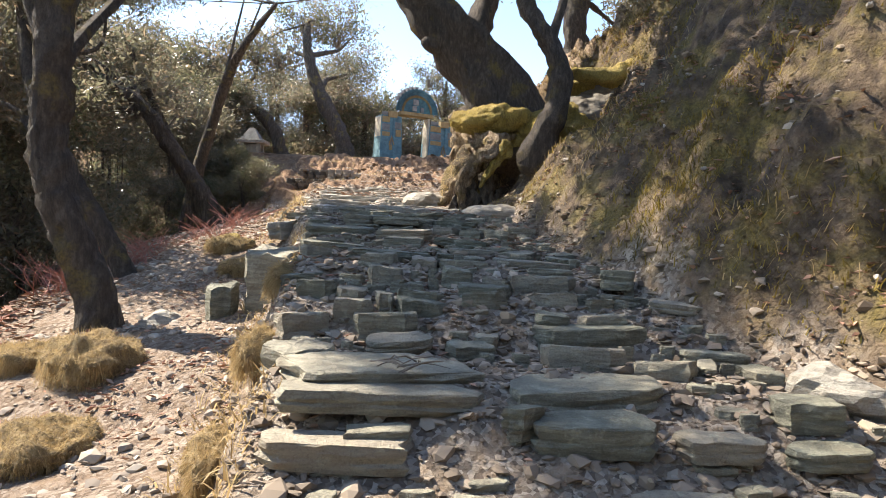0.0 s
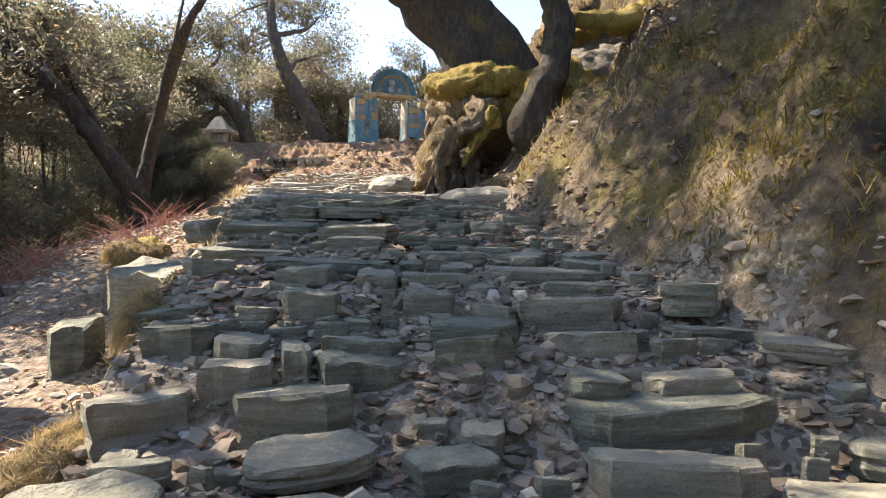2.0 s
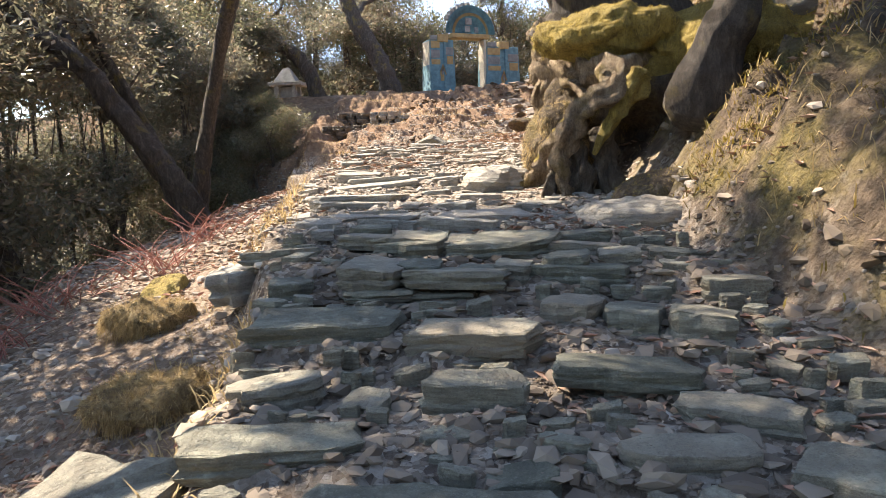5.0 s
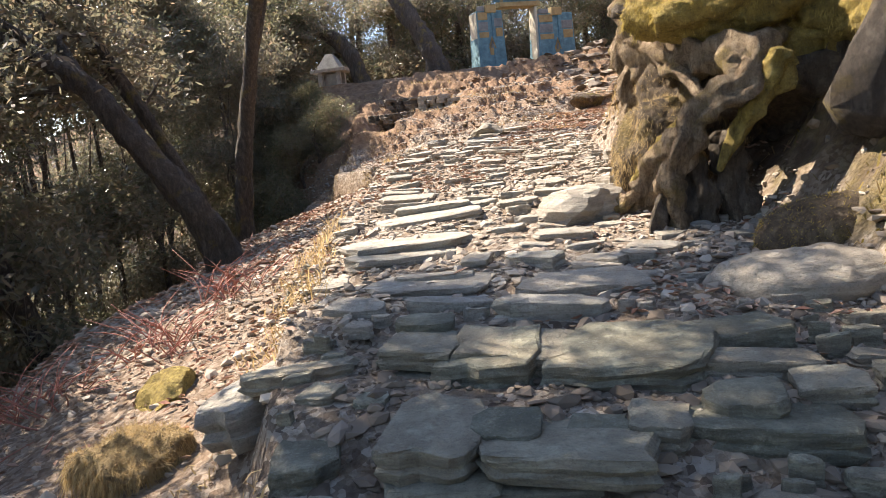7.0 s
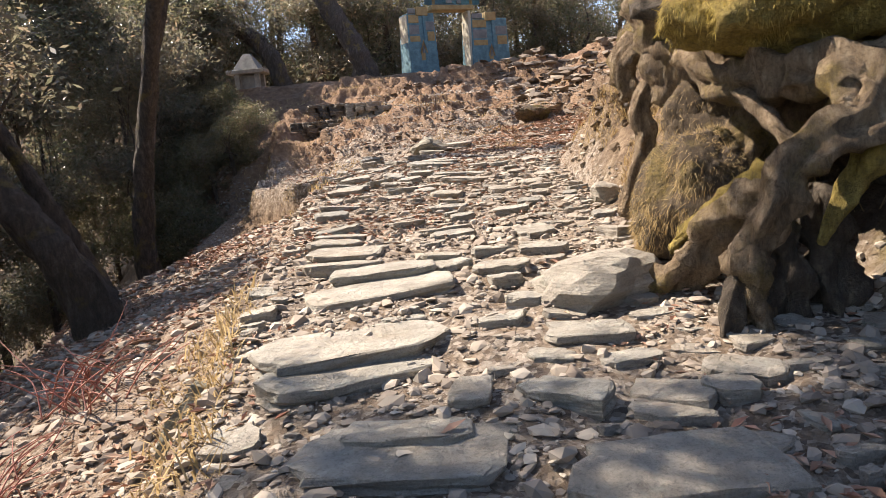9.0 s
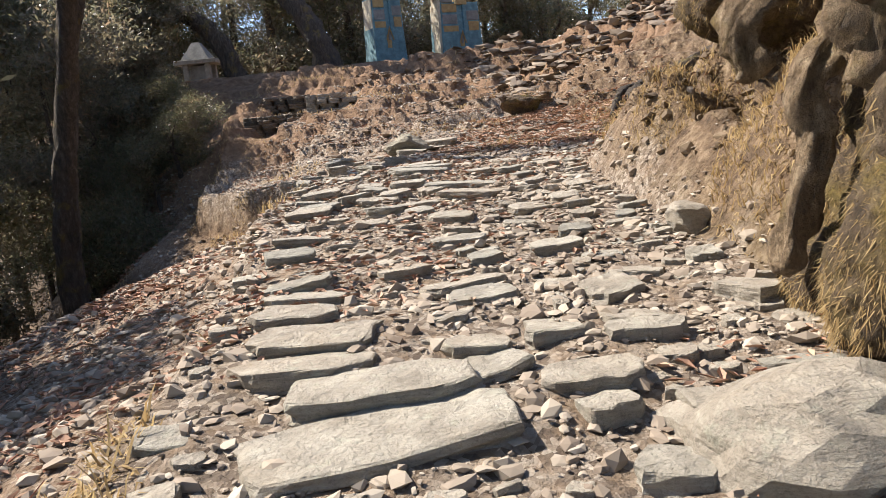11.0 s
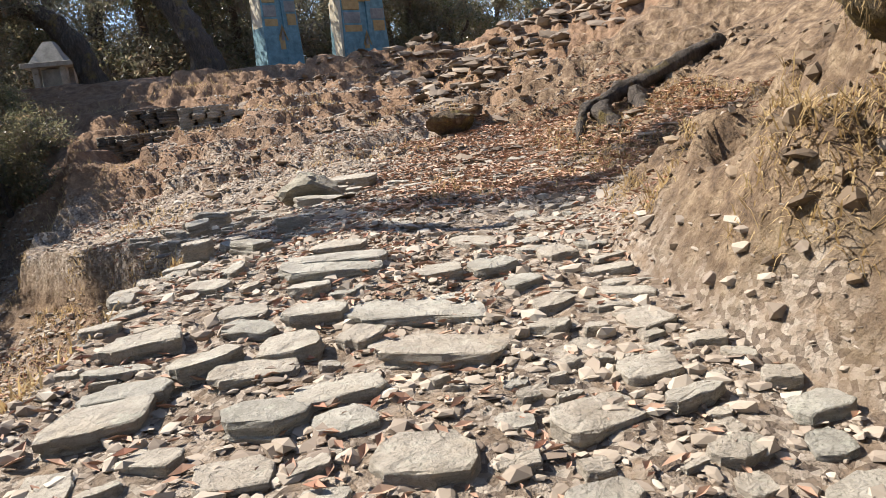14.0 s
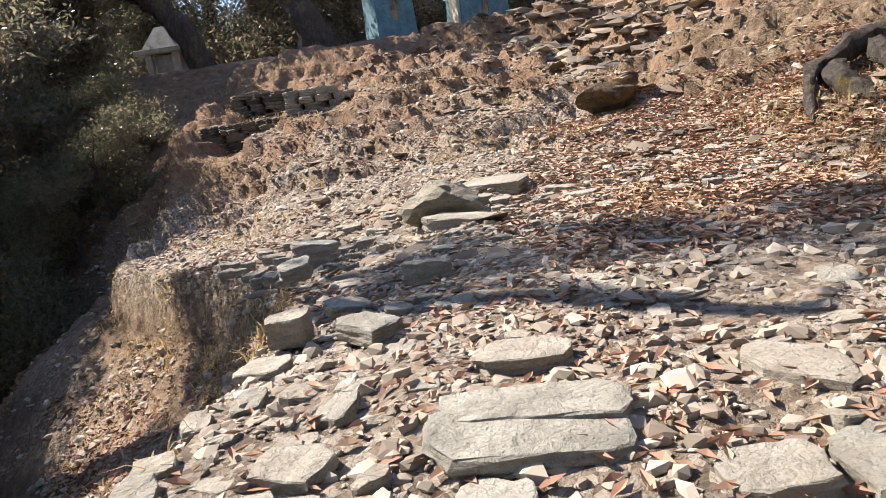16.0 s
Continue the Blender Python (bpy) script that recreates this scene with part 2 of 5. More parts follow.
def edge_left(y):
    return np.interp(y, LEFT_Y, LEFT_X)


def edge_right(y):
    return np.interp(y, RIGHT_Y, RIGHT_X)


def height(x, y):
    """Height of the hillside at (x, y), arrays or numbers."""
    x, y = np.asarray(x, float), np.asarray(y, float)
    z = tread(y)
    u = np.maximum(0, edge_left(y) + 0.16 * fbm(y, y * 0 + 3, 1.3, 3, 5) - x)
    drop = np.interp(y, [1, 4.5, 6.5, 9, 11, 12.5, 15, 17.5, 19.3, 22, 25, 29], [0.3, 0.42, 0.5, 0.4, 0.32, 0.24, 0.24, 0.2, 0.42, 0.5, 0.4, 0.0])
    slope = np.interp(y, [1, 8, 12, 18, 20, 24, 29, 33], [0.12, 0.16, 0.22, 0.38, 0.5, 0.5, 0.3, 0.02])
    wide = np.interp(y, [1, 9, 13, 18, 22, 27, 33, 36], [3.6, 3.0, 2.5, 2.6, 1.5, 1.6, 3, 12])
    left = drop * step(0.0, 0.22, u) + slope * np.minimum(u, wide) + 0.85 * np.clip(u - wide, 0, 6) + 0.3 * np.maximum(0, u - wide - 6)
    v = np.maximum(0, x - edge_right(y) + 0.25 * fbm(y, y * 0 + 8, 0.9, 3, 9))
    cliff = step(12.9, 13.6, y)
    face = 1.25 * np.minimum(v, 2.3) + 0.5 * np.maximum(0, v - 2.3)
    steep = np.minimum(2.3 * v, 0.85) + 0.85 * np.clip(v - 0.36, 0, 2.4) + 0.45 * np.maximum(0, v - 2.8)
    gentle = 0.3 * np.minimum(v, 2.6) + 0.62 * np.maximum(0, v - 2.6)
    plateau = step(29, 33, y)
    bank = (face * (1 - cliff) + steep * cliff) * (1 - step(15.2, 17.4, y)) + gentle * step(15.2, 17.4, y)
    bank = bank * (1 - plateau) + plateau * (0.08 * np.minimum(v, 4) + 0.2 * np.maximum(0, v - 6))
    bank = np.minimum(bank, 14)
    rough = step(0.05, 0.8, v) * (1 - 0.75 * step(16, 18, y))
    z = z - left + bank
    z = z + 0.045 * fbm(x, y, 4.5, 3, 2) + 0.055 * fbm(x, y, 1.1, 3, 3) * step(0.2, 1.5, u + v + step(16, 19, y) * 2)
    z = z + rough * (0.7 * fbm(x, y, 0.8, 5, 11) + 0.6 * np.abs(fbm(x, y, 1.9, 4, 13)) + 0.3 * fbm(x, y, 5.0, 3, 12) - 0.1)
    mound = step(22, 25, y) * (1 - step(31.5, 33, y))
    z = z + mound * (0.5 * fbm(x, y, 0.85, 5, 21) + 0.3 * np.abs(fbm(x, y, 2.2, 3, 23)) + 0.12 * fbm(x, y, 5, 2, 22) - 0.05) - mound * 0.12 * np.maximum(0, -3.5 - x)
    z = z + step(0.1, 0.5, v) * step(12.4, 13.2, y) * (1 - step(17, 20, y)) * (0.26 * fbm(x, y, 4.2, 3, 95) + 0.3 * np.abs(fbm(x, y, 2.2, 3, 96)))
    # a hollow under the earth overhang of the bank
    z = z - 0.7 * np.exp(-((x - 0.95) / 0.4) ** 2 - ((y - 14.7) / 0.75) ** 2)
    # the terrace beside the bend falls off gently, and two hollows cut into the mound
    z = z - 0.2 * np.clip(-1.2 - x, 0, 4) * step(16.5, 19, y) * (1 - step(24.5, 27, y))
    z = z - 0.75 * np.exp(-((x + 5.0) / 0.75) ** 2 - ((y - 27.2) / 0.7) ** 2) - 0.6 * np.exp(-((x + 4.9) / 0.7) ** 2 - ((y - 29.2) / 0.6) ** 2)
    ledge_ = z / 0.26 + 1.1 * fbm(x, y, 0.9, 3, 91)
    bench = np.floor(ledge_) + step(0.6, 0.95, ledge_ - np.floor(ledge_)) - ledge_
    z = z + 0.26 * 0.75 * bench * step(20.5, 23, y) * (1 - step(31.6, 33, y)) * (1 - step(0.0, 0.6, u))
    z = z + np.minimum(np.maximum(0, u - 8) * 0.06, 3) * fbm(x, y, 0.15, 3, 31)
    z = z - 0.045 * step(3.6, 4.4, y) * (1 - step(9.6, 10.6, y)) * (1 - step(0, 0.15, u)) * (1 - step(0, 0.3, v))
    # worn ledges between the steps of the lower flight
    z = z + 0.05 * step(0.0, 0.1, np.sin(y * 7.1 + x * 0.4)) * step(3.5, 4.5, y) * (1 - step(9.5, 11, y)) * (1 - step(0, 0.1, u)) * (1 - step(0, 0.1, v))
    return z


def ground_z(x, y):
    return float(height(x, y))


def spread(lo, hi, fine, far, growth=1.35):
    """Grid lines: fine inside [lo, hi], ever coarser out to far."""
    mid = list(np.arange(lo, hi, fine))
    a, d, p = [], fine * 2, lo
    while p > -far:
        p -= d
        a.append(p)
        d *= growth
    b, d, p = [], fine * 2, hi
    while p < far:
        p += d
        b.append(p)
        d *= growth
    return np.array(a[::-1] + mid + b)


def make_ground():
    xs, ys = spread(-6.5, 6.0, 0.075, 420), spread(0.5, 33.5, 0.095, 420)
    gx, gy = np.meshgrid(xs, ys)
    gz = height(gx, gy)
    nx, ny = len(xs), len(ys)
    co = np.stack([gx, gy, gz], -1).reshape(-1, 3)
    i = np.arange(nx * (ny - 1)).reshape(ny - 1, nx)[:, :-1].reshape(-1)
    faces = np.stack([i, i + 1, i + nx + 1, i + nx], -1)
    me = bpy.data.meshes.new("ground")
    me.from_pydata(co.tolist(), [], faces.tolist())
    x, y = co[:, 0], co[:, 1]
    u, v = edge_left(y) - x, x - edge_right(y)
    n = fbm(x, y, 1.6, 4, 41)
    masks = {"bank": step(0.0, 0.35, v + 0.5 * n) * (1 - 0.7 * step(15.5, 17.5, y)),
             "wood": step(0.0, 1.2, u + 1.4 * n - np.interp(y, [1, 9, 13, 18, 27], [3.4, 3.0, 2.1, 1.3, 1.2])) * (1 - step(31, 34, y)),
             "tan": np.maximum(step(0.0, 0.3, v + 0.4 * n) * step(12.4, 13.4, y + n), step(-0.05, 0.1, u) * (1 - step(0.5, 1.0, u + 0.5 * n)) * step(16, 18, y)),
             "mound": np.maximum(step(24, 26.5, y + 2 * n), step(0.0, 0.25, u) * 0.35)}
    for key, val in masks.items():
        me.attributes.new(key, "FLOAT", "POINT").data.foreach_set("value", np.clip(val, 0, 1).astype(np.float32))
    for p in me.polygons:
        p.use_smooth = True
    me.materials.append(M_GROUND)
    return tagged(new("ground", me), "dry stony hillside of bare earth and scree", "ground", kind="structure")


make_ground()

# ---- building blocks ----


def part(name, bm, material, parent, label=""):
    me = bpy.data.meshes.new(name)
    bm.to_mesh(me)
    bm.free()
    me.materials.append(material)
    ob = new(name, me)
    ob.parent = parent
    if label:
        ob["label"] = label
    return ob


def thing(name, label, category, at=(0, 0, 0), group="", kind=""):
    ob = new(name)
    ob.location = at
    return tagged(ob, label, category, group, kind)


def raw_mesh(name, verts, faces, material, smooth=False):
    me = bpy.data.meshes.new(name)
    me.from_pydata(verts, [], faces)
    me.materials.append(material)
    if smooth:
        for p in me.polygons:
            p.use_smooth = True
    return me


def tube_into(bm, pts, radii, sides=9, rough=0.12, seed=0, twist=0.0):
    """A gnarled tapering limb through the points, added to bm."""
    pts = [Vector(p) for p in pts]
    fine, rad = [], []
    for k in range(len(pts) - 1):
        p0, p1, p2, p3 = pts[max(k - 1, 0)], pts[k], pts[k + 1], pts[min(k + 2, len(pts) - 1)]
        n = max(2, int((p2 - p1).length / max(0.04, 0.45 * radii[k])))
        n = min(n, 12)
        for s in range(n):
            t = s / n
            fine.append(0.5 * ((2 * p1) + (p2 - p0) * t + (2 * p0 - 5 * p1 + 4 * p2 - p3) * t * t + (3 * p1 - p0 - 3 * p2 + p3) * t ** 3))
            rad.append(radii[k] + (radii[k + 1] - radii[k]) * t)
    fine.append(pts[-1])
    rad.append(radii[-1])
    first, last = (fine[0] - fine[1]).normalized(), (fine[-1] - fine[-2]).normalized()
    fine = [fine[0] + first * rad[0] * 0.45] + fine + [fine[-1] + last * rad[-1] * 0.45]
    rad = [rad[0] * 0.5] + rad + [rad[-1] * 0.5]
    rings, side = [], Vector((1, 0.3, 0.1)).normalized()
    for k, p in enumerate(fine):
        d = (fine[min(k + 1, len(fine) - 1)] - fine[max(k - 1, 0)]).normalized()
        side = (side - d * side.dot(d)).normalized()
        up = d.cross(side)
        ring = []
        for s in range(sides):
            a = 2 * math.pi * s / sides + twist * k
            q = p + Vector((seed * 3.7, math.cos(a) * 0.2, math.sin(a) * 0.2))
            r = rad[k] * (1 + rough * 2.2 * noise.noise(Vector((math.cos(a) * 1.2, math.sin(a) * 1.2, k * 0.45 + seed * 9.7))) + rough * 0.7 * math.sin(3 * a + k * 0.25 + seed) + rough * 1.6 * noise.noise(q * 9) + rough * 0.55 * abs(math.sin(2.5 * a + 0.16 * k + 1.5 * noise.noise(Vector((k * 0.3, seed, a))))) - rough * 0.3 + rough * 0.7 * noise.noise(q * 31))
            ring.append(bm.verts.new(p + side * (math.cos(a) * r) + up * (math.sin(a) * r)))
        rings.append(ring)
    for a, b in zip(rings, rings[1:]):
        for s in range(sides):
            f = bm.faces.new((a[s], a[(s + 1) % sides], b[(s + 1) % sides], b[s]))
            f.smooth = True
    bm.faces.new(rings[0][::-1])
    bm.faces.new(rings[-1])


def lump_into(bm, centre, size, seed=0, rough=0.35, sub=3, freq=1.4):
    """A lumpy mass of rock, earth or moss."""
    made = bmesh.ops.create_icosphere(bm, subdivisions=sub, radius=1)["verts"]
    c, s = Vector(centre), Vector(size)
    for v in made:
        k = Vector((v.co.x * s.x, v.co.y * s.y, v.co.z * s.z))
        n = noise.fractal(k * freq * 1.5 + Vector((seed * 7.3, 0, 0)), 0.75, 2.1, 6)
        v.co = c + k + v.co * (n * rough * 0.4 * (s.x + s.y + s.z) / 3)
    for f in bm.faces:
        f.smooth = True


def slab_mesh(seed, material, corner=0.8):
    """A split slab of unit size: x -0.5..0.5, y 0..1, z -1..0, with broken corners, sloping sides and a worn upper edge."""
    r = random.Random(seed)
    j = 0.4 * (1.05 - corner) + 0.05
    quad = [(sx * (0.5 - r.uniform(0, j)), 0.5 + sy * (0.5 - r.uniform(0, j))) for sx, sy in ((-1, -1), (1, -1), (1, 1), (-1, 1))]
    cx, cy = sum(p[0] for p in quad) / 4, sum(p[1] for p in quad) / 4
    out = []
    for k in range(4):
        (x0, y0), (x1, y1) = quad[k], quad[(k + 1) % 4]
        for f in ((0.0, 0.17, 0.36, 0.55, 0.78) if k % 2 == 0 else (0.0, 0.3, 0.68)):
            f = f + (r.uniform(-0.06, 0.06) if f else 0)
            bulge = r.uniform(-0.05, 0.05)
            x, y = x0 + (x1 - x0) * f + (y1 - y0) * bulge, y0 + (y1 - y0) * f - (x1 - x0) * bulge
            if f == 0:
                c = r.uniform(0.0, 0.3)
                x, y = x + (cx - x) * c, y + (cy - y) * c
            out.append((x, y))
    n, vs = len(out), []
    tilt = (r.uniform(-0.16, 0.16), r.uniform(-0.14, 0.14))
    for grow, z, jz in ((0.95, -1.0, 0.0), (1.04, -0.66, 0.05), (0.96, -0.52, 0.05), (1.03, -0.3, 0.06), (1.01, -0.05, 0.02), (0.965, 0.0, 0.012)):
        for i, (x, y) in enumerate(out):
            g = grow + r.uniform(-0.05, 0.035)
            lay_ = 0.02 * math.sin(i * 1.9 + seed)
            vs.append((cx + (x - cx) * g, cy + (y - cy) * g, z + r.uniform(-jz, jz) + (tilt[0] * x + tilt[1] * (y - 0.5) + lay_ if z > -0.4 else 0)))
    vs.append((cx + r.uniform(-0.15, 0.15), cy + r.uniform(-0.1, 0.1), tilt[0] * cx + r.uniform(-0.02, 0.03)))
    fs = []
    for ring in range(5):
        for k in range(n):
            a, b = ring * n + k, ring * n + (k + 1) % n
            fs.append((a, b, b + n, a + n))
    fs += [(5 * n + k, 5 * n + (k + 1) % n, 6 * n) for k in range(n)]
    return raw_mesh("stone", vs, fs, material)


def rock_mesh(seed, size, material, rough=0.5, sub=3):
    """A weathered boulder cut by rough planes."""
    r = random.Random(seed)
    bm = bmesh.new()
    made = bmesh.ops.create_icosphere(bm, subdivisions=sub, radius=1)["verts"]
    planes = [(Vector((r.gauss(0, 1), r.gauss(0, 1), r.gauss(0, 0.7))).normalized(), r.uniform(0.55, 0.85)) for _ in range(9)]
    for v in made:
        k = v.co.copy()
        for n_, d in planes:
            over = k.dot(n_) - d
            if over > 0:
                k -= n_ * over * 0.9
        k *= 1 + rough * 0.35 * noise.fractal(v.co * 2.3 + Vector((seed, 0, 0)), 0.9, 2.1, 4)
        v.co = Vector((k.x * size[0], k.y * size[1], k.z * size[2]))
    me = bpy.data.meshes.new("boulder")
    bm.to_mesh(me)
    bm.free()
    me.materials.append(material)
    return me


def blades(name, roots, length, width, lean, material, label, category, droop=0.0, seed=1):
    """Many thin blades of grass or moss as one mesh; roots is an array of (x, y, z)."""
    r = np.random.RandomState(seed)
    n = len(roots)
    a = r.rand(n) * 2 * np.pi
    L = length * (0.5 + r.rand(n))
    d = np.stack([np.cos(a), np.sin(a)], -1)
    out = lean * (0.3 + r.rand(n)) * L
    tip = roots + np.stack([d[:, 0] * out, d[:, 1] * out, L * (1 - droop * 2 * r.rand(n))], -1)
    mid = roots + (tip - roots) * 0.5 + np.stack([0 * a, 0 * a, 0.18 * L], -1)
    s = np.stack([-d[:, 1], d[:, 0], 0 * a], -1) * (width * (0.6 + 0.8 * r.rand(n)))[:, None]
    vs = np.stack([roots - s, roots + s, mid - s * 0.7, mid + s * 0.7, tip], 1).reshape(-1, 3)
    k = np.arange(n)[:, None] * 5
    quads = (k + np.array([[0, 1, 3, 2]])).tolist()
    tris = (k + np.array([[2, 3, 4]])).tolist()
    me = raw_mesh(name, vs.tolist(), quads + tris, material)
    return tagged(new(name, me), label, category, kind="stuff")


def scatter_leaves(name, spots, size, material, label, seed=2):
    """Curled fallen leaves, each a folded lozenge, lying at the given spots."""
    r = np.random.RandomState(seed)
    n = len(spots)
    a = r.rand(n) * 2 * np.pi
    L = size * (0.5 + r.rand(n))
    d = np.stack([np.cos(a), np.sin(a), 0.5 * (r.rand(n) - 0.4)], -1) * L[:, None]
    s = np.stack([-np.sin(a), np.cos(a), 0.7 * (r.rand(n) - 0.5)], -1) * (L * 0.38)[:, None]
    up = np.stack([0 * a, 0 * a, L * 0.28 * r.rand(n) + 0.006], -1)
    vs = np.stack([spots - d + up * 0.6, spots + s + up * 1.4, spots + d + up, spots - s + up * 1.2, spots + up * 0.2], 1).reshape(-1, 3)
    k = np.arange(n)[:, None] * 5
    fs = np.concatenate([k + np.array([[0, 4, 1, 1]])[:, :3], k + np.array([[1, 4, 2]]), k + np.array([[2, 4, 3]]), k + np.array([[3, 4, 0]])]).tolist()
    return tagged(new(name, raw_mesh(name, vs.tolist(), fs, material)), label, "fallen leaves", kind="stuff")


def scatter_stones(name, spots, size, material, label, flat=0.45, seed=3):
    """Loose angular stones, each an irregular eight-cornered lump, as one mesh."""
    r = np.random.RandomState(seed)
    n = len(spots)
    g = (1 + 5 ** 0.5) / 2
    base = np.array([(-1, g, 0), (1, g, 0), (-1, -g, 0), (1, -g, 0), (0, -1, g), (0, 1, g), (0, -1, -g), (0, 1, -g), (g, 0, -1), (g, 0, 1), (-g, 0, -1), (-g, 0, 1)], float) / 1.9
    tri = np.array([(0, 11, 5), (0, 5, 1), (0, 1, 7), (0, 7, 10), (0, 10, 11), (1, 5, 9), (5, 11, 4), (11, 10, 2), (10, 7, 6), (7, 1, 8), (3, 9, 4), (3, 4, 2), (3, 2, 6), (3, 6, 8), (3, 8, 9), (4, 9, 5), (2, 4, 11), (6, 2, 10), (8, 6, 7), (9, 8, 1)])
    co = np.clip(base[None] * (0.55 + 0.75 * r.rand(n, 12, 1)) + 0.3 * (r.rand(n, 12, 3) - 0.5), -0.85, 0.85)
    sc = size[:, None] * np.stack([0.8 + 0.8 * r.rand(n), 0.55 + 0.6 * r.rand(n), flat * (0.5 + r.rand(n))], -1)
    co = co * sc[:, None] * 0.6
    a = r.rand(n) * 2 * np.pi
    c, s = np.cos(a)[:, None], np.sin(a)[:, None]
    tilt = (r.rand(n) - 0.5)[:, None] * 0.7
    x, y = co[:, :, 0] * c - co[:, :, 1] * s, co[:, :, 0] * s + co[:, :, 1] * c
    vs = np.stack([x, y, co[:, :, 2] + tilt * y], -1) + spots[:, None]
    fs = (np.arange(n)[:, None, None] * 12 + tri[None]).reshape(-1, 3).tolist()
    return tagged(new(name, raw_mesh(name, vs.reshape(-1, 3).tolist(), fs, material)), label, "loose stones", kind="stuff")


def fuzz(ob, n, length, width, material, name, seed, sag=0.5, low=-0.4):
    """Short fronds growing out of a lump's own surface, as one part of it."""
    me = ob.data
    m = len(me.polygons)
    c, nr = np.zeros(m * 3), np.zeros(m * 3)
    me.polygons.foreach_get("center", c)
    me.polygons.foreach_get("normal", nr)
    c, nr = c.reshape(-1, 3), nr.reshape(-1, 3)
    ok = np.nonzero(nr[:, 2] > low)[0]
    r = np.random.RandomState(seed)
    i = ok[r.randint(0, len(ok), n)]
    size = np.sqrt(np.mean([p.area for p in me.polygons]))
    p = c[i] + (r.rand(n, 3) - 0.5) * size * 1.2 - nr[i] * 0.01
    L = length * (0.5 + r.rand(n, 1))
    tip = p + nr[i] * L * 0.4 + (r.rand(n, 3) - 0.5) * L * 1.2 + np.array([0, 0, -1]) * sag * L * (1 - nr[i][:, 2:])
    s = np.cross(tip - p, r.normal(size=(n, 3)))
    s = s / (np.linalg.norm(s, axis=1)[:, None] + 1e-6) * width
    vs = np.stack([p - s, p + s, tip], 1).reshape(-1, 3)
    fs = (np.arange(n)[:, None] * 3 + np.array([[0, 1, 2]])).tolist()
    tuft = new(name, raw_mesh(name, vs.tolist(), fs, material))
    tuft.parent = ob
    return tuft


def field(n, x0, x1, y0, y1, seed, keep=None, lift=0.0):
    """n spots on the ground inside a rectangle, thinned by keep(x, y)."""
    r = np.random.RandomState(seed)
    x, y = x0 + (x1 - x0) * r.rand(n), y0 + (y1 - y0) * r.rand(n)
    if keep is not None:
        ok = r.rand(n) < keep(x, y)
        x, y = x[ok], y[ok]
    return np.stack([x, y, height(x, y) + lift], -1)

# ---- trees ----


def crown_mesh(seed, leaves, radius, leaf, material, clumps=34, flat=0.8):
    """A crown of leaves gathered in clumps round a hollow, uneven outline, and the twigs that carry them: two meshes."""
    r = np.random.RandomState(seed)
    c = r.normal(size=(clumps, 3))
    c /= np.linalg.norm(c, axis=1)[:, None]
    c *= (radius * (0.35 + 0.65 * r.rand(clumps)))[:, None]
    c[:, 2] *= flat
    own = r.randint(0, clumps, leaves)
    spread_ = radius * (0.12 + 0.17 * r.rand(clumps))
    p = c[own] + r.normal(size=(leaves, 3)) * spread_[own][:, None] * np.array([1, 1, 0.6])
    d = r.normal(size=(leaves, 3))
    d[:, 2] -= 0.25
    d /= np.linalg.norm(d, axis=1)[:, None]
    s = np.cross(d, r.normal(size=(leaves, 3)))
    s /= np.linalg.norm(s, axis=1)[:, None] + 1e-6
    L = leaf * (0.6 + 0.8 * r.rand(leaves))[:, None]
    vs = np.stack([p - d * L, p + s * L * 0.31, p + d * L, p - s * L * 0.31], 1).reshape(-1, 3)
    fs = (np.arange(leaves)[:, None] * 4 + np.array([[0, 1, 2, 3]])).tolist()
    crown = raw_mesh("crown", vs.tolist(), fs, material)
    a, b, w_ = [], [], []
    for q in c:
        mid = q * 0.5 + r.normal(size=3) * 0.12 * radius
        start = np.array([0, 0, -0.5 * radius])
        a += [start, mid]
        b += [mid, q]
        w_ += [0.022, 0.013]
        for _ in range(5):
            a.append(mid + (q - mid) * r.rand())
            b.append(q + r.normal(size=3) * 0.22 * radius)
            w_.append(0.007)
    a, b, w_ = np.array(a), np.array(b), np.array(w_)[:, None] * radius / 1.5
    t = b - a
    e1 = np.cross(t, [0.3, 0.5, 0.8])
    e1 /= np.linalg.norm(e1, axis=1)[:, None] + 1e-6
    e2 = np.cross(t, e1)
    e2 /= np.linalg.norm(e2, axis=1)[:, None] + 1e-6
    corner = [(1, 0), (-0.5, 0.87), (-0.5, -0.87)]
    vs = np.stack([a + (e1 * i + e2 * j) * w_ for i, j in corner] + [b + (e1 * i + e2 * j) * w_ * 0.5 for i, j in corner], 1).reshape(-1, 3)
    fs = (np.arange(len(a))[:, None, None] * 6 + np.array([[0, 1, 4, 3], [1, 2, 5, 4], [2, 0, 3, 5]])[None]).reshape(-1, 4).tolist()
    return crown, raw_mesh("twigs", vs.tolist(), fs, M_SPRAY)


CROWNS = [crown_mesh(5, 3300, 1.5, 0.076, M_LEAF), crown_mesh(6, 3300, 1.5, 0.076, M_LEAF2), crown_mesh(7, 2900, 1.5, 0.08, M_LEAF2, 24), crown_mesh(8, 2900, 1.5, 0.08, M_LEAF2, 40)]
FAR_CROWNS = [crown_mesh(15, 2100, 1.5, 0.085, M_LEAF2, 24), crown_mesh(16, 2100, 1.5, 0.085, M_LEAF, 28)]
DENSE_CROWNS = [crown_mesh(25, 5000, 1.5, 0.07, M_LEAF, 26), crown_mesh(26, 5000, 1.5, 0.07, M_LEAF2, 24)]


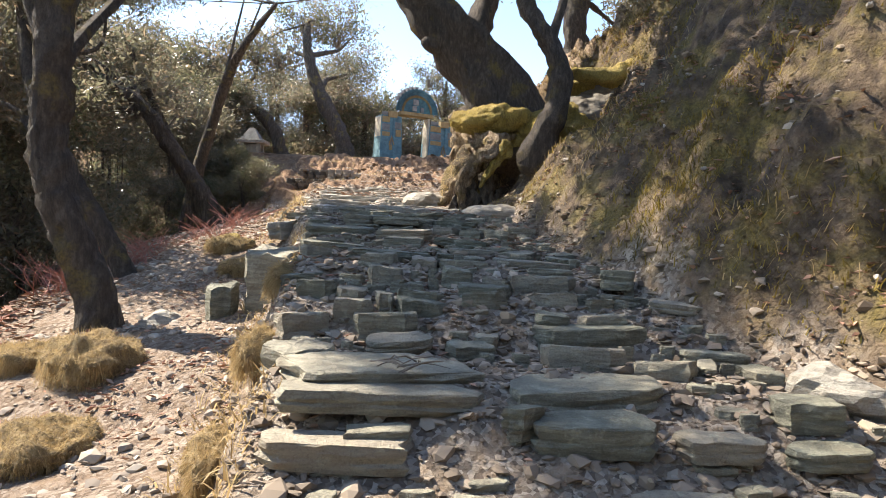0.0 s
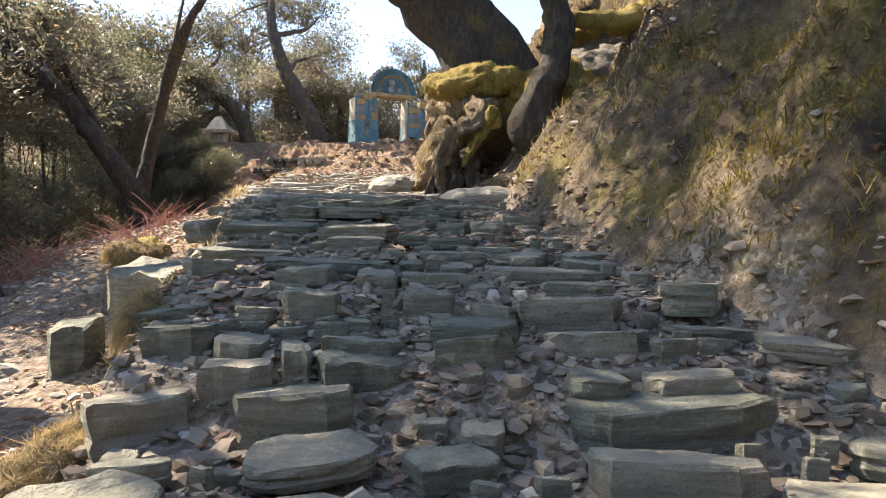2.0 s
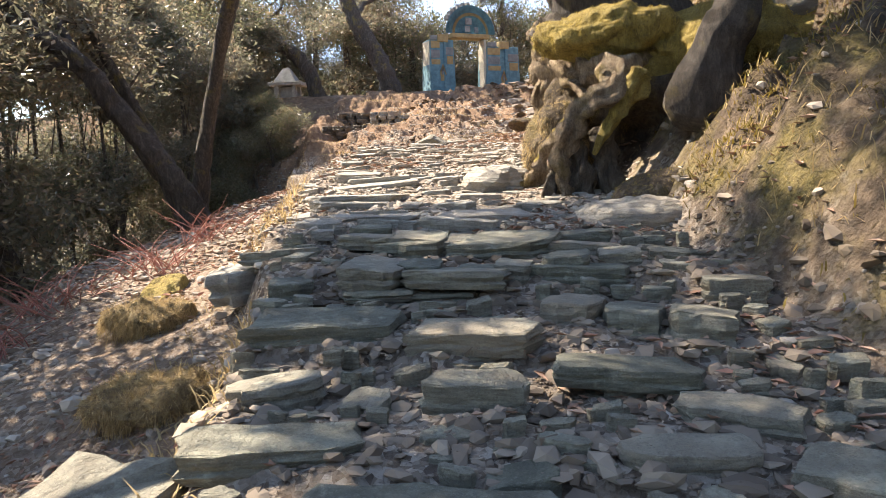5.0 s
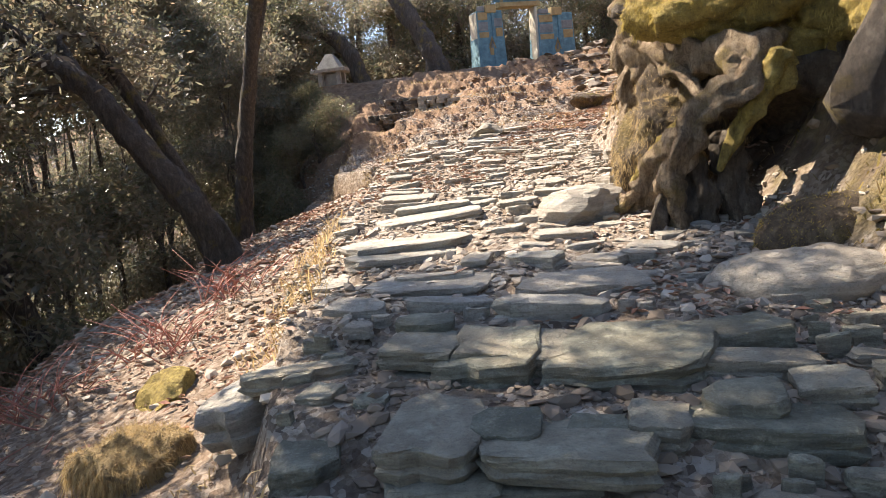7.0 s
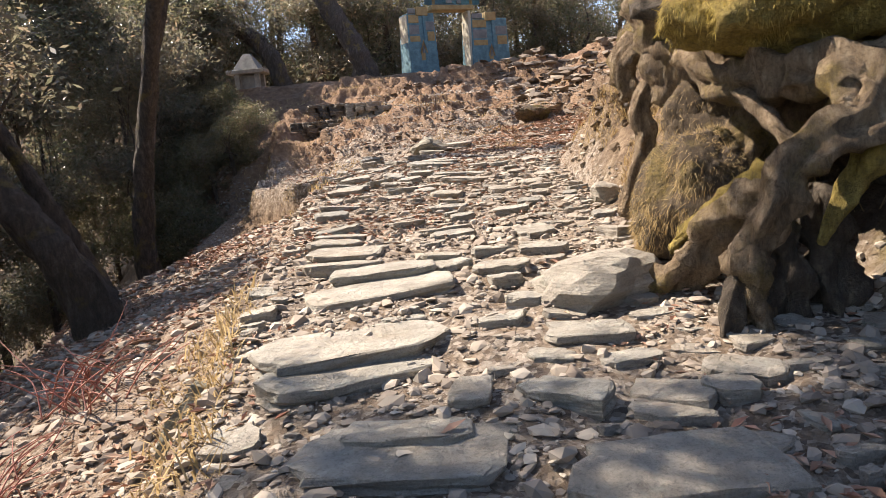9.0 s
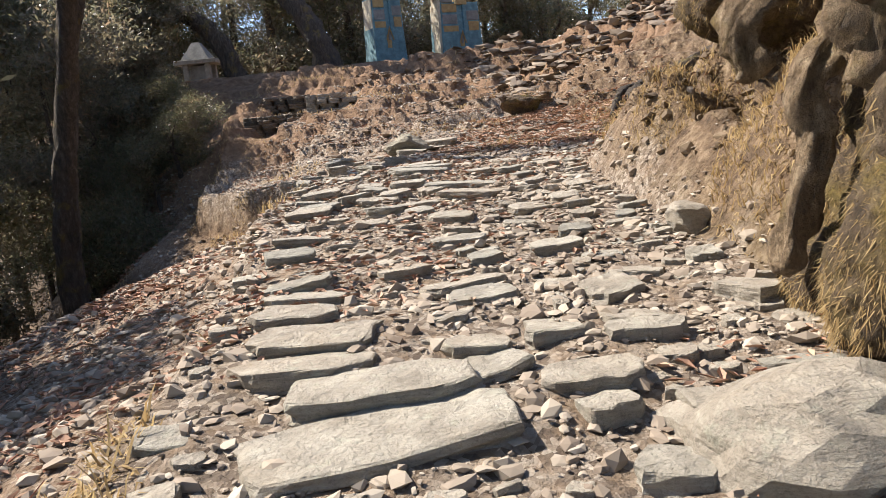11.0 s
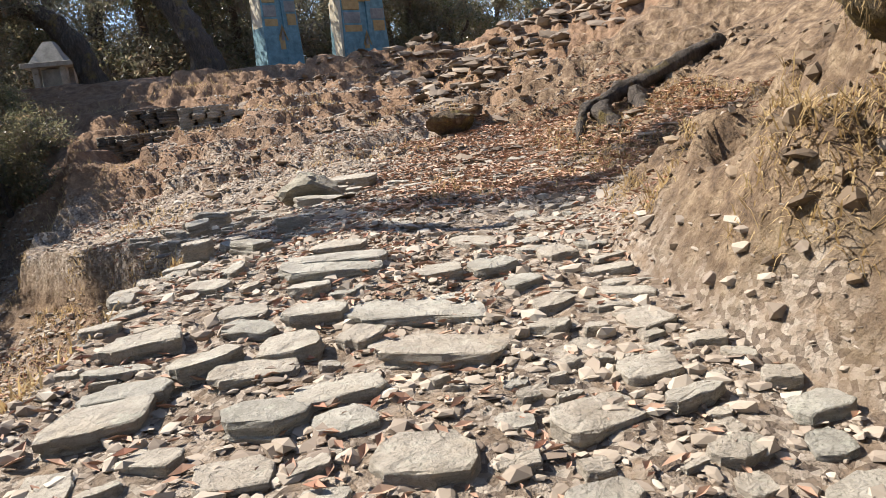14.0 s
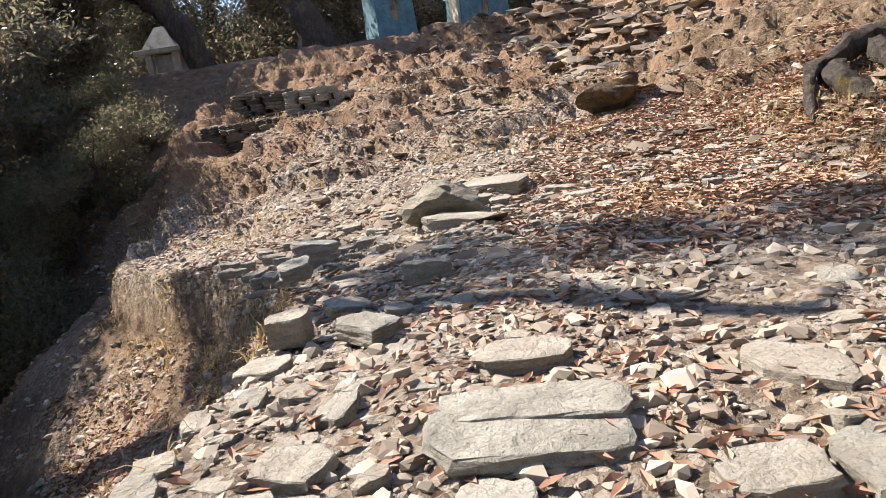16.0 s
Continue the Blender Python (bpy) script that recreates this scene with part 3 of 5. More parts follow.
def add_crown(tree, at, scale, seed, pool=None):
    r = random.Random(seed)
    pool = pool or CROWNS
    leaves, twigs = pool[r.randrange(len(pool))]
    m = pose(*at, r.uniform(-15, 15), r.uniform(-15, 15), r.uniform(0, 360)) @ Matrix.Diagonal((scale * r.uniform(0.85, 1.2), scale * r.uniform(0.85, 1.2), scale * r.uniform(0.75, 1.1), 1))
    for name, me in (("crown", leaves), ("branchwork", twigs)):
        ob = new(name, me)
        ob.matrix_basis = m
        ob.parent = tree


def sunward(x, y, z, far):
    """The spot from which foliage shades the point (x, y, z)."""
    return tuple(Vector((x, y, z)) + SUN * far)


def make_tree(label, pts, radii, crowns, seed, limbs=5, group="", bark=None, pool=None, reach=1.6, sides=10):
    """A tree: trunk through pts with limbs from its upper half, and crowns at (x, y, z, scale)."""
    r = random.Random(seed)
    base = Vector(pts[0])
    tree = thing("tree", label, "tree", base, group)
    local = [Vector(p) - base for p in pts]
    bm = bmesh.new()
    tube_into(bm, local, radii, sides, 0.14, seed)
    ends = [Vector(c[:3]) - base for c in crowns]
    for k in range(limbs):
        i = r.randrange(max(1, len(local) // 2), len(local))
        a = local[i]
        b = ends[k % len(ends)] + Vector((r.uniform(-1, 1), r.uniform(-1, 1), r.uniform(-0.6, 0.6))) * 0.8 if ends else a + Vector((r.uniform(-1, 1), r.uniform(-1, 1), 0.8)) * reach
        m = a.lerp(b, 0.5) + Vector((r.uniform(-1, 1), r.uniform(-1, 1), r.uniform(-0.4, 0.6))) * 0.3 * reach
        q = radii[i] * r.uniform(0.35, 0.6)
        tube_into(bm, [a, a.lerp(m, 0.6), m, b], [q, q * 0.8, q * 0.6, q * 0.15], 6, 0.12, seed + k)
    part("trunk", bm, bark or M_BARK, tree)
    for k, (x, y, z, s) in enumerate(crowns):
        add_crown(tree, Vector((x, y, z)) - base, s, seed * 31 + k, pool)
    return tree

# ---- gateway on the crest ----


def box_into(bm, x0, x1, y0, y1, z0, z1, bevel=0.015):
    made = bmesh.ops.create_cube(bm, size=1, matrix=pose((x0 + x1) / 2, (y0 + y1) / 2, (z0 + z1) / 2) @ Matrix.Diagonal((x1 - x0, y1 - y0, z1 - z0, 1)))
    if bevel:
        edges = list({e for v in made["verts"] for e in v.link_edges})
        bmesh.ops.bevel(bm, geom=edges, offset=bevel, segments=1, affect="EDGES")


def box_part(name, parent, material, x0, x1, y0, y1, z0, z1, label="", bevel=0.015):
    bm = bmesh.new()
    box_into(bm, x0, x1, y0, y1, z0, z1, bevel)
    return part(name, bm, material, parent, label)


def pillar_parts(gate, x0, x1, tall):
    """A painted pillar with a battered foot, bands, a niche and a cap."""
    bm = bmesh.new()
    box_into(bm, x0, x1, 0, 0.8, 0.0, tall)
    for v in bm.verts:
        f = max(0.0, 1 - v.co.z / 0.7) * 0.07
        v.co.x += f if v.co.x > (x0 + x1) / 2 else -f
        v.co.y += -f if v.co.y < 0.4 else f
    pillar = part("pillar", bm, M_BLUE, gate, "weathered blue painted masonry pillar")
    w_ = x1 - x0
    c = (x0 + x1) / 2
    rows = [(0.0, 0.32, tall - 0.02, tall + 0.16, M_GREY), (0.0, 0.42, tall - 0.35, tall - 0.06, M_OCHRE), (0.0, 0.42, tall - 0.75, tall - 0.42, M_GREY),
            (0.0, 0.44, tall - 1.02, tall - 0.8, M_OCHRE), (0.62, 1.0, tall - 0.62, tall - 0.3, M_GREY), (0.68, 1.0, tall - 1.0, tall - 0.66, M_OCHRE)]
    for a, b, z0, z1, m in rows:
        box_part("band", pillar, m, x0 + a * w_ + 0.02, x0 + b * w_ - 0.02, -0.035, 0.05, z0, z1)
    box_part("strip", pillar, M_OCHRE, c - 0.12, c + 0.12, -0.05, 0.05, 0.25, tall - 1.25, "faded ochre panel")
    box_part("cap", pillar, M_OCHRE, c - 0.2, c + 0.26, -0.09, 0.2, tall - 0.1, tall + 0.2, "ochre capital block")
    bm = bmesh.new()
    for sx in (-1, 1):
        vs = [bm.verts.new(p) for p in ((c, -0.075, tall - 0.95), (c + sx * 0.16, -0.075, tall - 1.42), (c + sx * 0.1, -0.075, tall - 1.42), (c, -0.075, tall - 1.12))]
        bm.faces.new(vs if sx < 0 else vs[::-1])
    bmesh.ops.solidify(bm, geom=bm.faces[:], thickness=0.04)
    part("niche_surround", bm, M_OCHRE, pillar)
    # No recess is cut: a grey block paints the niche's shade.
    box_part("niche", pillar, M_GREY, c - 0.05, c + 0.05, -0.062, -0.02, tall - 1.42, tall - 1.14, "grey block for the shade inside a niche")
    box_part("rib", pillar, M_BLUE, x1 - 0.45 * w_, x1 - 0.35 * w_, -0.07, 0.05, 0.2, tall - 0.05)
    # A pale sheet paints the sun onto the pillar's left side.
    box_part("side_facing", pillar, M_SUNLIT, x0 - 0.03, x0 - 0.004, 0.04, 0.76, 0.72, tall - 0.05, "pillar side coloured pale as if sunlit")
    return pillar


gate = thing("gateway", "blue and ochre painted masonry archway on the crest", "gateway", (-2.22, 34.62, 4.86))
gate.rotation_euler = (0, 0, math.atan2(1.62, 3.1))
pillar_parts(gate, -0.62, 0.42, 2.3)
pillar_parts(gate, 1.98, 3.5, 2.1)
# The jamb's pale colour stands in for sun on it.
box_part("jamb", gate, M_SUNLIT, 1.86, 1.975, 0.02, 0.5, 0.0, 2.38, "door jamb coloured pale as if sunlit")
box_part("lintel", gate, M_OCHRE, 0.35, 2.1, -0.05, 0.55, 2.4, 2.58, "ochre brown lintel")
bm = bmesh.new()
N = 18
front = []
for k in range(N + 1):
    a = math.pi * k / N
    front.append((1.22 - 1.12 * math.cos(a), 2.585 + 1.12 * math.sin(a)))
vs = [bm.verts.new((x, 0.02, z)) for x, z in front]
bm.faces.new(vs)
bmesh.ops.solidify(bm, geom=bm.faces[:], thickness=-0.45)
arch = part("arch", bm, M_BLUE, gate, "blue rounded gable above the lintel")
for r0, r1, y0, m, nm in ((0.72, 0.84, -0.03, M_OCHRE, "arch_moulding"), (1.0, 1.14, -0.05, M_BLUE, "arch_rim")):
    bm = bmesh.new()
    ring = [[bm.verts.new((1.22 - r * math.cos(math.pi * k / N), y0, 2.59 + r * math.sin(math.pi * k / N))) for r in (r0, r1)] for k in range(N + 1)]
    for a, b in zip(ring, ring[1:]):
        bm.faces.new((a[0], b[0], b[1], a[1]))
    bmesh.ops.solidify(bm, geom=bm.faces[:], thickness=-0.1)
    part(nm, bm, m, arch)
box_part("panel", arch, M_WHITE, 1.0, 1.3, -0.02, 0.03, 2.95, 3.22, "pale painted panel")
box_part("panel", arch, M_WHITE, 0.98, 1.22, -0.02, 0.03, 2.64, 2.9, "pale painted panel")
# A solid grey block paints the dark of the opening.
box_part("opening", arch, M_GREY, 1.42, 1.6, -0.02, 0.03, 2.62, 2.86, "grey block for the shade inside a small opening")
for k in range(6):
    a = math.pi * (0.18 + 0.06 * k)
    x, z = 1.22 - 1.17 * math.cos(a), 2.585 + 1.17 * math.sin(a)
    box_part("step_block", arch, M_WHITE, x - 0.07, x + 0.07, -0.02, 0.3, z - 0.09, z + 0.1)

shrine = thing("shrine", "small weathered whitewashed wayside shrine on a plinth", "shrine", (-9.9, 38, ground_z(-9.9, 38) - 0.05))
box_part("plinth", shrine, M_WHITE, -0.55, 0.55, -0.5, 0.5, 0, 0.4)
for sx in (-1, 1):
    for sy in (-1, 1):
        box_part("post", shrine, M_WHITE, sx * 0.42 - 0.1, sx * 0.42 + 0.1, sy * 0.36 - 0.1, sy * 0.36 + 0.1, 0.4, 1.2)
box_part("slab", shrine, M_WHITE, -0.8, 0.8, -0.6, 0.6, 1.2, 1.36)
bm = bmesh.new()
bmesh.ops.create_cone(bm, cap_ends=True, segments=4, radius1=0.75, radius2=0.2, depth=0.65, matrix=pose(0, 0, 1.7, 0, 0, 45))
part("roof", bm, M_WHITE, shrine, "stubby whitewashed spire")
box_part("statue_niche", shrine, M_GREY, -0.28, 0.28, -0.3, 0.3, 0.42, 1.15)

# ---- the great tree with its roots over the bank ----
great = thing("tree", "gnarled leaning oak with bare roots over the bank", "tree", (1.1, 13.2, 3.0))
O = Vector(great.location)


def limb(name, pts, radii, material, parent, seed, sides=12, rough=0.16, label=""):
    bm = bmesh.new()
    base = Vector(parent.location)
    tube_into(bm, [Vector(p) - base for p in pts], radii, sides, rough, seed)
    return part(name, bm, material, parent, label)


limb("trunk", [(1.7, 13.0, 2.7), (1.2, 13.0, 3.6), (0.72, 13.0, 4.35), (0.16, 13.0, 5.0), (-0.35, 13.0, 5.6), (-0.9, 13.1, 6.6), (-1.1, 13.4, 8.0)],
     [0.85, 0.66, 0.54, 0.46, 0.42, 0.36, 0.24], M_BARK, great, 3, 18, 0.13)
limb("branch", [(0.5, 13.0, 4.6), (0.75, 13.3, 5.7), (1.3, 13.8, 7.2), (1.6, 14.2, 9.0)], [0.24, 0.2, 0.15, 0.06], M_BARK, great, 4)
limb("branch", [(-0.75, 13.1, 6.3), (-1.4, 12.2, 7.2), (-1.3, 10.6, 7.6), (-0.9, 8.8, 7.8)], [0.22, 0.18, 0.12, 0.05], M_BARK, great, 5)
limb("branch", [(0.1, 13.0, 5.1), (-0.15, 12.8, 4.75), (-0.3, 12.7, 4.8)], [0.3, 0.2, 0.1], M_BARK, great, 6, 12, 0.25, "rounded burl on the trunk")
ROOTS = [
    ([(0.29, 12.76, 3.61), (0.33, 12.7, 3.46), (0.42, 12.62, 3.13), (0.5, 12.6, 2.85), (0.5, 12.58, 2.5), (0.46, 12.5, 2.2)], 0.12, 0.085, 0),
    ([(0.43, 13.51, 3.39), (0.31, 13.51, 3.27), (0.36, 13.51, 3.05)], 0.1, 0.08, 0),
    ([(0.42, 12.7, 3.32), (0.5, 12.45, 3.2), (0.56, 12.25, 3.06), (0.64, 12.0, 3.05), (0.72, 11.75, 3.04), (0.82, 11.52, 3.02), (0.88, 11.4, 2.94), (0.8, 11.34, 2.82), (0.66, 11.32, 2.74), (0.53, 11.31, 2.67), (0.47, 11.32, 2.55), (0.41, 11.34, 2.42), (0.35, 11.36, 2.28), (0.37, 11.38, 2.12), (0.4, 11.4, 1.85)], 0.115, 0.075, 0),
    ([(1.25, 12.0, 3.16), (1.02, 11.7, 3.08), (0.86, 11.48, 2.98), (0.8, 11.38, 2.84)], 0.14, 0.1, 0),
    ([(0.53, 11.95, 2.98), (0.6, 11.75, 2.84), (0.66, 11.6, 2.7)], 0.035, 0.03, 0),
    ([(1.05, 11.35, 2.95), (0.92, 11.35, 2.74), (0.79, 11.35, 2.56), (0.66, 11.36, 2.3)], 0.1, 0.02, 2),
    ([(0.5, 11.4, 2.5), (0.42, 11.6, 2.45), (0.33, 11.72, 2.32), (0.24, 11.8, 2.14), (0.06, 11.9, 2.04), (-0.12, 12.0, 1.93)], 0.075, 0.1, 0),
    ([(0.5, 11.5, 2.6), (0.4, 11.62, 2.5), (0.3, 11.8, 2.38), (0.2, 11.95, 2.2)], 0.05, 0.04, 2),
    ([(0.48, 11.5, 2.4), (0.55, 11.5, 2.2), (0.52, 11.5, 1.85)], 0.09, 0.12, 1),
    ([(0.75, 11.6, 2.5), (0.78, 11.55, 2.2), (0.85, 11.5, 1.8)], 0.09, 0.1, 1),
    ([(0.36, 11.4, 2.2), (0.26, 11.32, 2.0), (0.2, 11.25, 1.84)], 0.06, 0.03, 1),
    ([(0.9, 12.5, 3.3), (0.75, 12.3, 3.12), (0.7, 12.2, 2.9), (0.62, 12.1, 2.6), (0.45, 12.0, 2.3)], 0.1, 0.06, 0),
    ([(0.6, 13.0, 3.3), (0.3, 12.9, 3.0), (0.28, 12.85, 2.7), (0.12, 12.75, 2.3)], 0.07, 0.05, 0),
    ([(1.5, 12.9, 3.3), (1.0, 12.5, 3.4), (0.6, 12.5, 3.42), (0.3, 12.7, 3.55)], 0.3, 0.16, 1),
    ([(1.3, 12.2, 2.5), (1.5, 11.9, 2.7), (1.6, 11.6, 3.0)], 0.16, 0.12, 1),
]
for k, (pts, r0, r1, m) in enumerate(ROOTS):
    n_ = len(pts)
    limb("root", pts, [r0 + (r1 - r0) * i / (n_ - 1) for i in range(n_)], (M_ROOT, M_ROOTEND, M_MOSS)[m], great, 20 + k, 20, 0.34, ("weathered bare root", "dark bare root", "root furred with moss")[m])
for k, at in enumerate(((1.4, 14.2, 8.6, 1.0), (2.2, 13.4, 7.2, 0.7), (1.6, 15.8, 9.4, 1.0), (2.6, 15.2, 8.0, 0.9), (0.6, 15.6, 9.0, 0.6))):
    add_crown(great, Vector(at[:3]) - O, at[3], 300 + k, CROWNS)
# Further crowns, unseen, added only to throw shade on the bank.
for k, (x, y, z, s) in enumerate(((2.4, 5.8, 2.2, 0.75), (3.5, 7.2, 3.6, 0.8), (2.2, 7.6, 2.2, 0.75), (2.4, 9.3, 2.8, 0.75), (3.4, 9.0, 4.0, 0.7), (3.3, 5.0, 3.0, 0.6), (2.9, 8.4, 3.2, 0.7))):
    add_crown(great, Vector(sunward(x, y, z, 9.0)) - O, s, 320 + k, DENSE_CROWNS)

make_tree("dark slender trunk growing out of the mossy bank", [(1.4, 10.95, 2.6), (1.5, 10.85, 3.05), (1.66, 10.8, 3.45), (1.69, 10.8, 3.92), (1.53, 10.8, 4.31), (1.14, 10.8, 4.92), (0.9, 10.9, 6.2), (1.1, 11.1, 7.6)],
          [0.3, 0.21, 0.17, 0.155, 0.135, 0.125, 0.1, 0.06], [(0.9, 11.4, 7.9, 0.8), (1.9, 11.2, 7.2, 0.7), (0.2, 11.0, 7.4, 0.5)], 41, 4)
make_tree("upright oak on the slope above the bank", [(3.15, 18.0, ground_z(3.15, 18) - 0.2), (3.2, 18.0, 5.2), (3.22, 18.0, 6.2), (3.25, 18.1, 7.4), (3.6, 18.4, 9.5)],
          [0.36, 0.3, 0.3, 0.26, 0.15], [(3.0, 18.2, 9.6, 1.0), (4.6, 18.6, 8.6, 1.1), (2.2, 19, 8.4, 0.6), (5.6, 19.4, 7.4, 0.9)], 42, 6)

# mossy ledges, boulders and logs of the bank
ledge = thing("moss_ledge", "earth ledge capped with thick yellow moss, hollow beneath", "ledge", (1.6, 12.2, 2.6))
bm = bmesh.new()
lump_into(bm, (0.25, 0.15, 0.2), (1.25, 0.85, 0.42), 3, 0.4, 4)
part("earth", bm, bark_material("ledge_earth", (0.05, 0.035, 0.02), (0.16, 0.11, 0.065), (0.33, 0.25, 0.16), 0.3), ledge)
bm = bmesh.new()
lump_into(bm, (-0.15, 0.05, 0.5), (0.85, 0.6, 0.2), 5, 0.35, 4, 2.2)
fuzz(part("moss", bm, M_MOSS, ledge, "thick yellow green moss cushion"), 9000, 0.026, 0.003, M_MOSSTOP, "moss_fur", 15)
for at, sz, sd, lab, m in (((2.95, 11.7, 3.55), (1.15, 0.8, 0.5), 8, "dark overhanging rock shelf in the bank", M_SHADE_SLATE), ((1.2, 10.8, 1.9), (0.46, 0.4, 0.28), 9, "earthy mossy hump at the bank foot", M_EARTH),
                           ((0.75, 10.15, 1.85), (0.42, 0.3, 0.16), 10, "low grey boulder at the bank foot", M_SLATE), ((1.75, 9.5, 2.1), (0.3, 0.25, 0.22), 12, "mossy lump of earth on the bank", M_MOSS)):
    bm = bmesh.new()
    lump_into(bm, (0, 0, 0), sz, sd, 0.4, 5, 1.6)
    me = bpy.data.meshes.new("boulder")
    bm.to_mesh(me)
    bm.free()
    me.materials.append(m)
    ob = tagged(new("boulder", me), lab, "boulder")
    ob.location = at
    if m in (M_MOSS, M_EARTH):
        fuzz(ob, 8000, 0.026, 0.0025, M_MOSSTOP, "moss_fur", sd)
for at, sz, sd, lab, m in (((0.95, 12.65, 2.75), (0.6, 0.5, 0.55), 31, "root bound earth under the great oak", M_EARTH), ((0.75, 12.9, 2.45), (0.38, 0.4, 0.36), 32, "crumbling earth at the foot of the oak", M_EARTH),
                           ((1.0, 12.0, 3.36), (0.8, 0.5, 0.24), 33, "cushion of yellow moss over the roots", M_MOSS), ((2.2, 11.7, 3.2), (0.95, 0.7, 0.42), 34, "overhanging mossy earth bank", M_MOSS),
                           ((0.42, 12.2, 2.5), (0.3, 0.34, 0.32), 36, "root bound earth hung with dry rootlets", M_EARTH), ((1.45, 14.9, 3.58), (0.8, 0.95, 0.3), 39, "overhanging earth bank hung with rootlets", M_EARTH), ((1.5, 14.5, 3.78), (0.5, 0.5, 0.16), 40, "cushion of yellow moss on the overhang", M_MOSS), ((0.42, 12.8, 2.2), (0.22, 0.26, 0.26), 37, "crumbling tan earth beside the path", M_EARTH),
                           ((0.45, 12.35, 2.3), (0.35, 0.3, 0.3), 35, "pale earth clinging between roots", M_EARTH)):
    bm = bmesh.new()
    lump_into(bm, (0, 0, 0), sz, sd, 0.5, 5, 2.0)
    me = bpy.data.meshes.new("earth_mass")
    bm.to_mesh(me)
    bm.free()
    me.materials.append(m)
    ob = tagged(new("earth_mass", me), lab, "earth bank")
    ob.location = at
    fuzz(ob, 16000 if m is M_MOSS else 9000, 0.03 if m is M_MOSS else 0.04, 0.0024, M_MOSSTOP if m is M_MOSS else M_STRAW, "moss_fur" if m is M_MOSS else "rootlet_fur", sd, 0.9)
for pts, rad, sd in (([(2.0, 11.5, 3.85), (2.7, 11.35, 4.05), (3.4, 11.2, 4.4), (4.3, 11.0, 5.3)], [0.12, 0.16, 0.2, 0.22], 61), ([(1.9, 11.1, 4.0), (2.6, 11.0, 3.98), (3.35, 10.9, 4.12)], [0.08, 0.12, 0.1], 62),
                     ([(3.2, 7.6, 3.1), (3.7, 8.2, 3.9), (4.3, 9.0, 4.7)], [0.1, 0.14, 0.16], 63)):
    bm = bmesh.new()
    tube_into(bm, [Vector(p) - Vector(pts[0]) for p in pts], rad, 10, 0.25, sd)
    me = bpy.data.meshes.new("log")
    bm.to_mesh(me)
    bm.free()
    me.materials.append(M_MOSS)
    ob = tagged(new("mossy_root", me), "thick moss covered root running along the bank", "root", "mossy roots on the bank")
    ob.location = pts[0]
far_root = thing("root_tangle", "dark bare roots reaching down over the upper path", "root", (2.0, 21.5, ground_z(2.0, 21.5)))
for k, pts in enumerate(([(3.3, 22.3, ground_z(3.3, 22.3)), (2.7, 22.0, ground_z(2.7, 22.0) + 0.16), (2.25, 21.7, ground_z(2.25, 21.7) + 0.2), (1.85, 21.3, ground_z(1.85, 21.3) + 0.14), (1.5, 20.6, ground_z(1.5, 20.6) - 0.05)], [(2.9, 22.0, ground_z(2.9, 22.0) + 0.05), (2.66, 21.6, ground_z(2.66, 21.6) + 0.2), (2.6, 21.3, ground_z(2.6, 21.3) + 0.1), (2.5, 20.9, ground_z(2.5, 20.9) - 0.1)], [(4.2, 22.2, ground_z(4.2, 22.2)), (3.4, 22.2, ground_z(3.4, 22.2) + 0.12), (2.7, 22.0, ground_z(2.7, 22.0) + 0.1)], [(2.2, 21.6, ground_z(2.2, 21.6) + 0.12), (2.0, 21.1, ground_z(2.0, 21.1) + 0.15), (2.05, 20.5, ground_z(2.05, 20.5) - 0.1)])):
    limb("root", pts, [0.13 - 0.022 * i for i in range(len(pts))], M_BARK, far_root, 70 + k, 9, 0.2)

# ---- trees of the ravine and the ridge ----
GL = "trees of the ravine"
# Added oak: its crowns hang out of view to shade the bend.
make_tree("tall oak added to cast shade over the bend of the path", [(-7.6, 21.8, ground_z(-7.6, 21.8) - 0.2), (-7.4, 21.7, 1.6), (-6.8, 21.4, 3.9), (-5.8, 20.4, 6.0), (-4.4, 19.3, 7.4)], [0.24, 0.2, 0.16, 0.12, 0.05],
          [(*sunward(x, y, 2.4, 9.0), s) for x, y, s in ((-4.4, 20.8, 0.7), (-3.0, 19.8, 0.6), (-1.5, 18.7, 0.45), (-0.1, 18.4, 0.5), (1.2, 18.5, 0.55), (2.4, 18.9, 0.6))], 56, 6, GL)
# Spots on the steps to shade; the oak gets added, unseen crowns sunward of them.
SHADED = [(0.4, 4.3, 0.45), (-0.2, 4.7, 0.4), (0.3, 5.5, 0.65), (1.5, 5.8, 0.6), (0.1, 6.9, 0.6), (1.4, 7.3, 0.6), (0.0, 8.3, 0.65), (1.1, 8.8, 0.6), (-0.5, 9.4, 0.5), (-0.5, 10.1, 0.42), (0.6, 10.1, 0.5), (1.5, 10.4, 0.5)]
make_tree("leaning oak trunk beside the stone steps", [(-2.76, 7.0, 0.3), (-2.94, 7.0, 1.03), (-3.18, 7.0, 1.61), (-3.34, 7.0, 2.19), (-3.31, 7.0, 2.86), (-3.28, 7.0, 3.44), (-3.3, 7.2, 4.6), (-3.6, 7.8, 6.0)],
          [0.21, 0.17, 0.165, 0.16, 0.15, 0.15, 0.12, 0.06], [(-3.9, 8.6, 6.2, 0.6)] + [(*sunward(x, y, 1.2, 8.5), s) for x, y, s in SHADED], 51, 9, GL, None, DENSE_CROWNS)
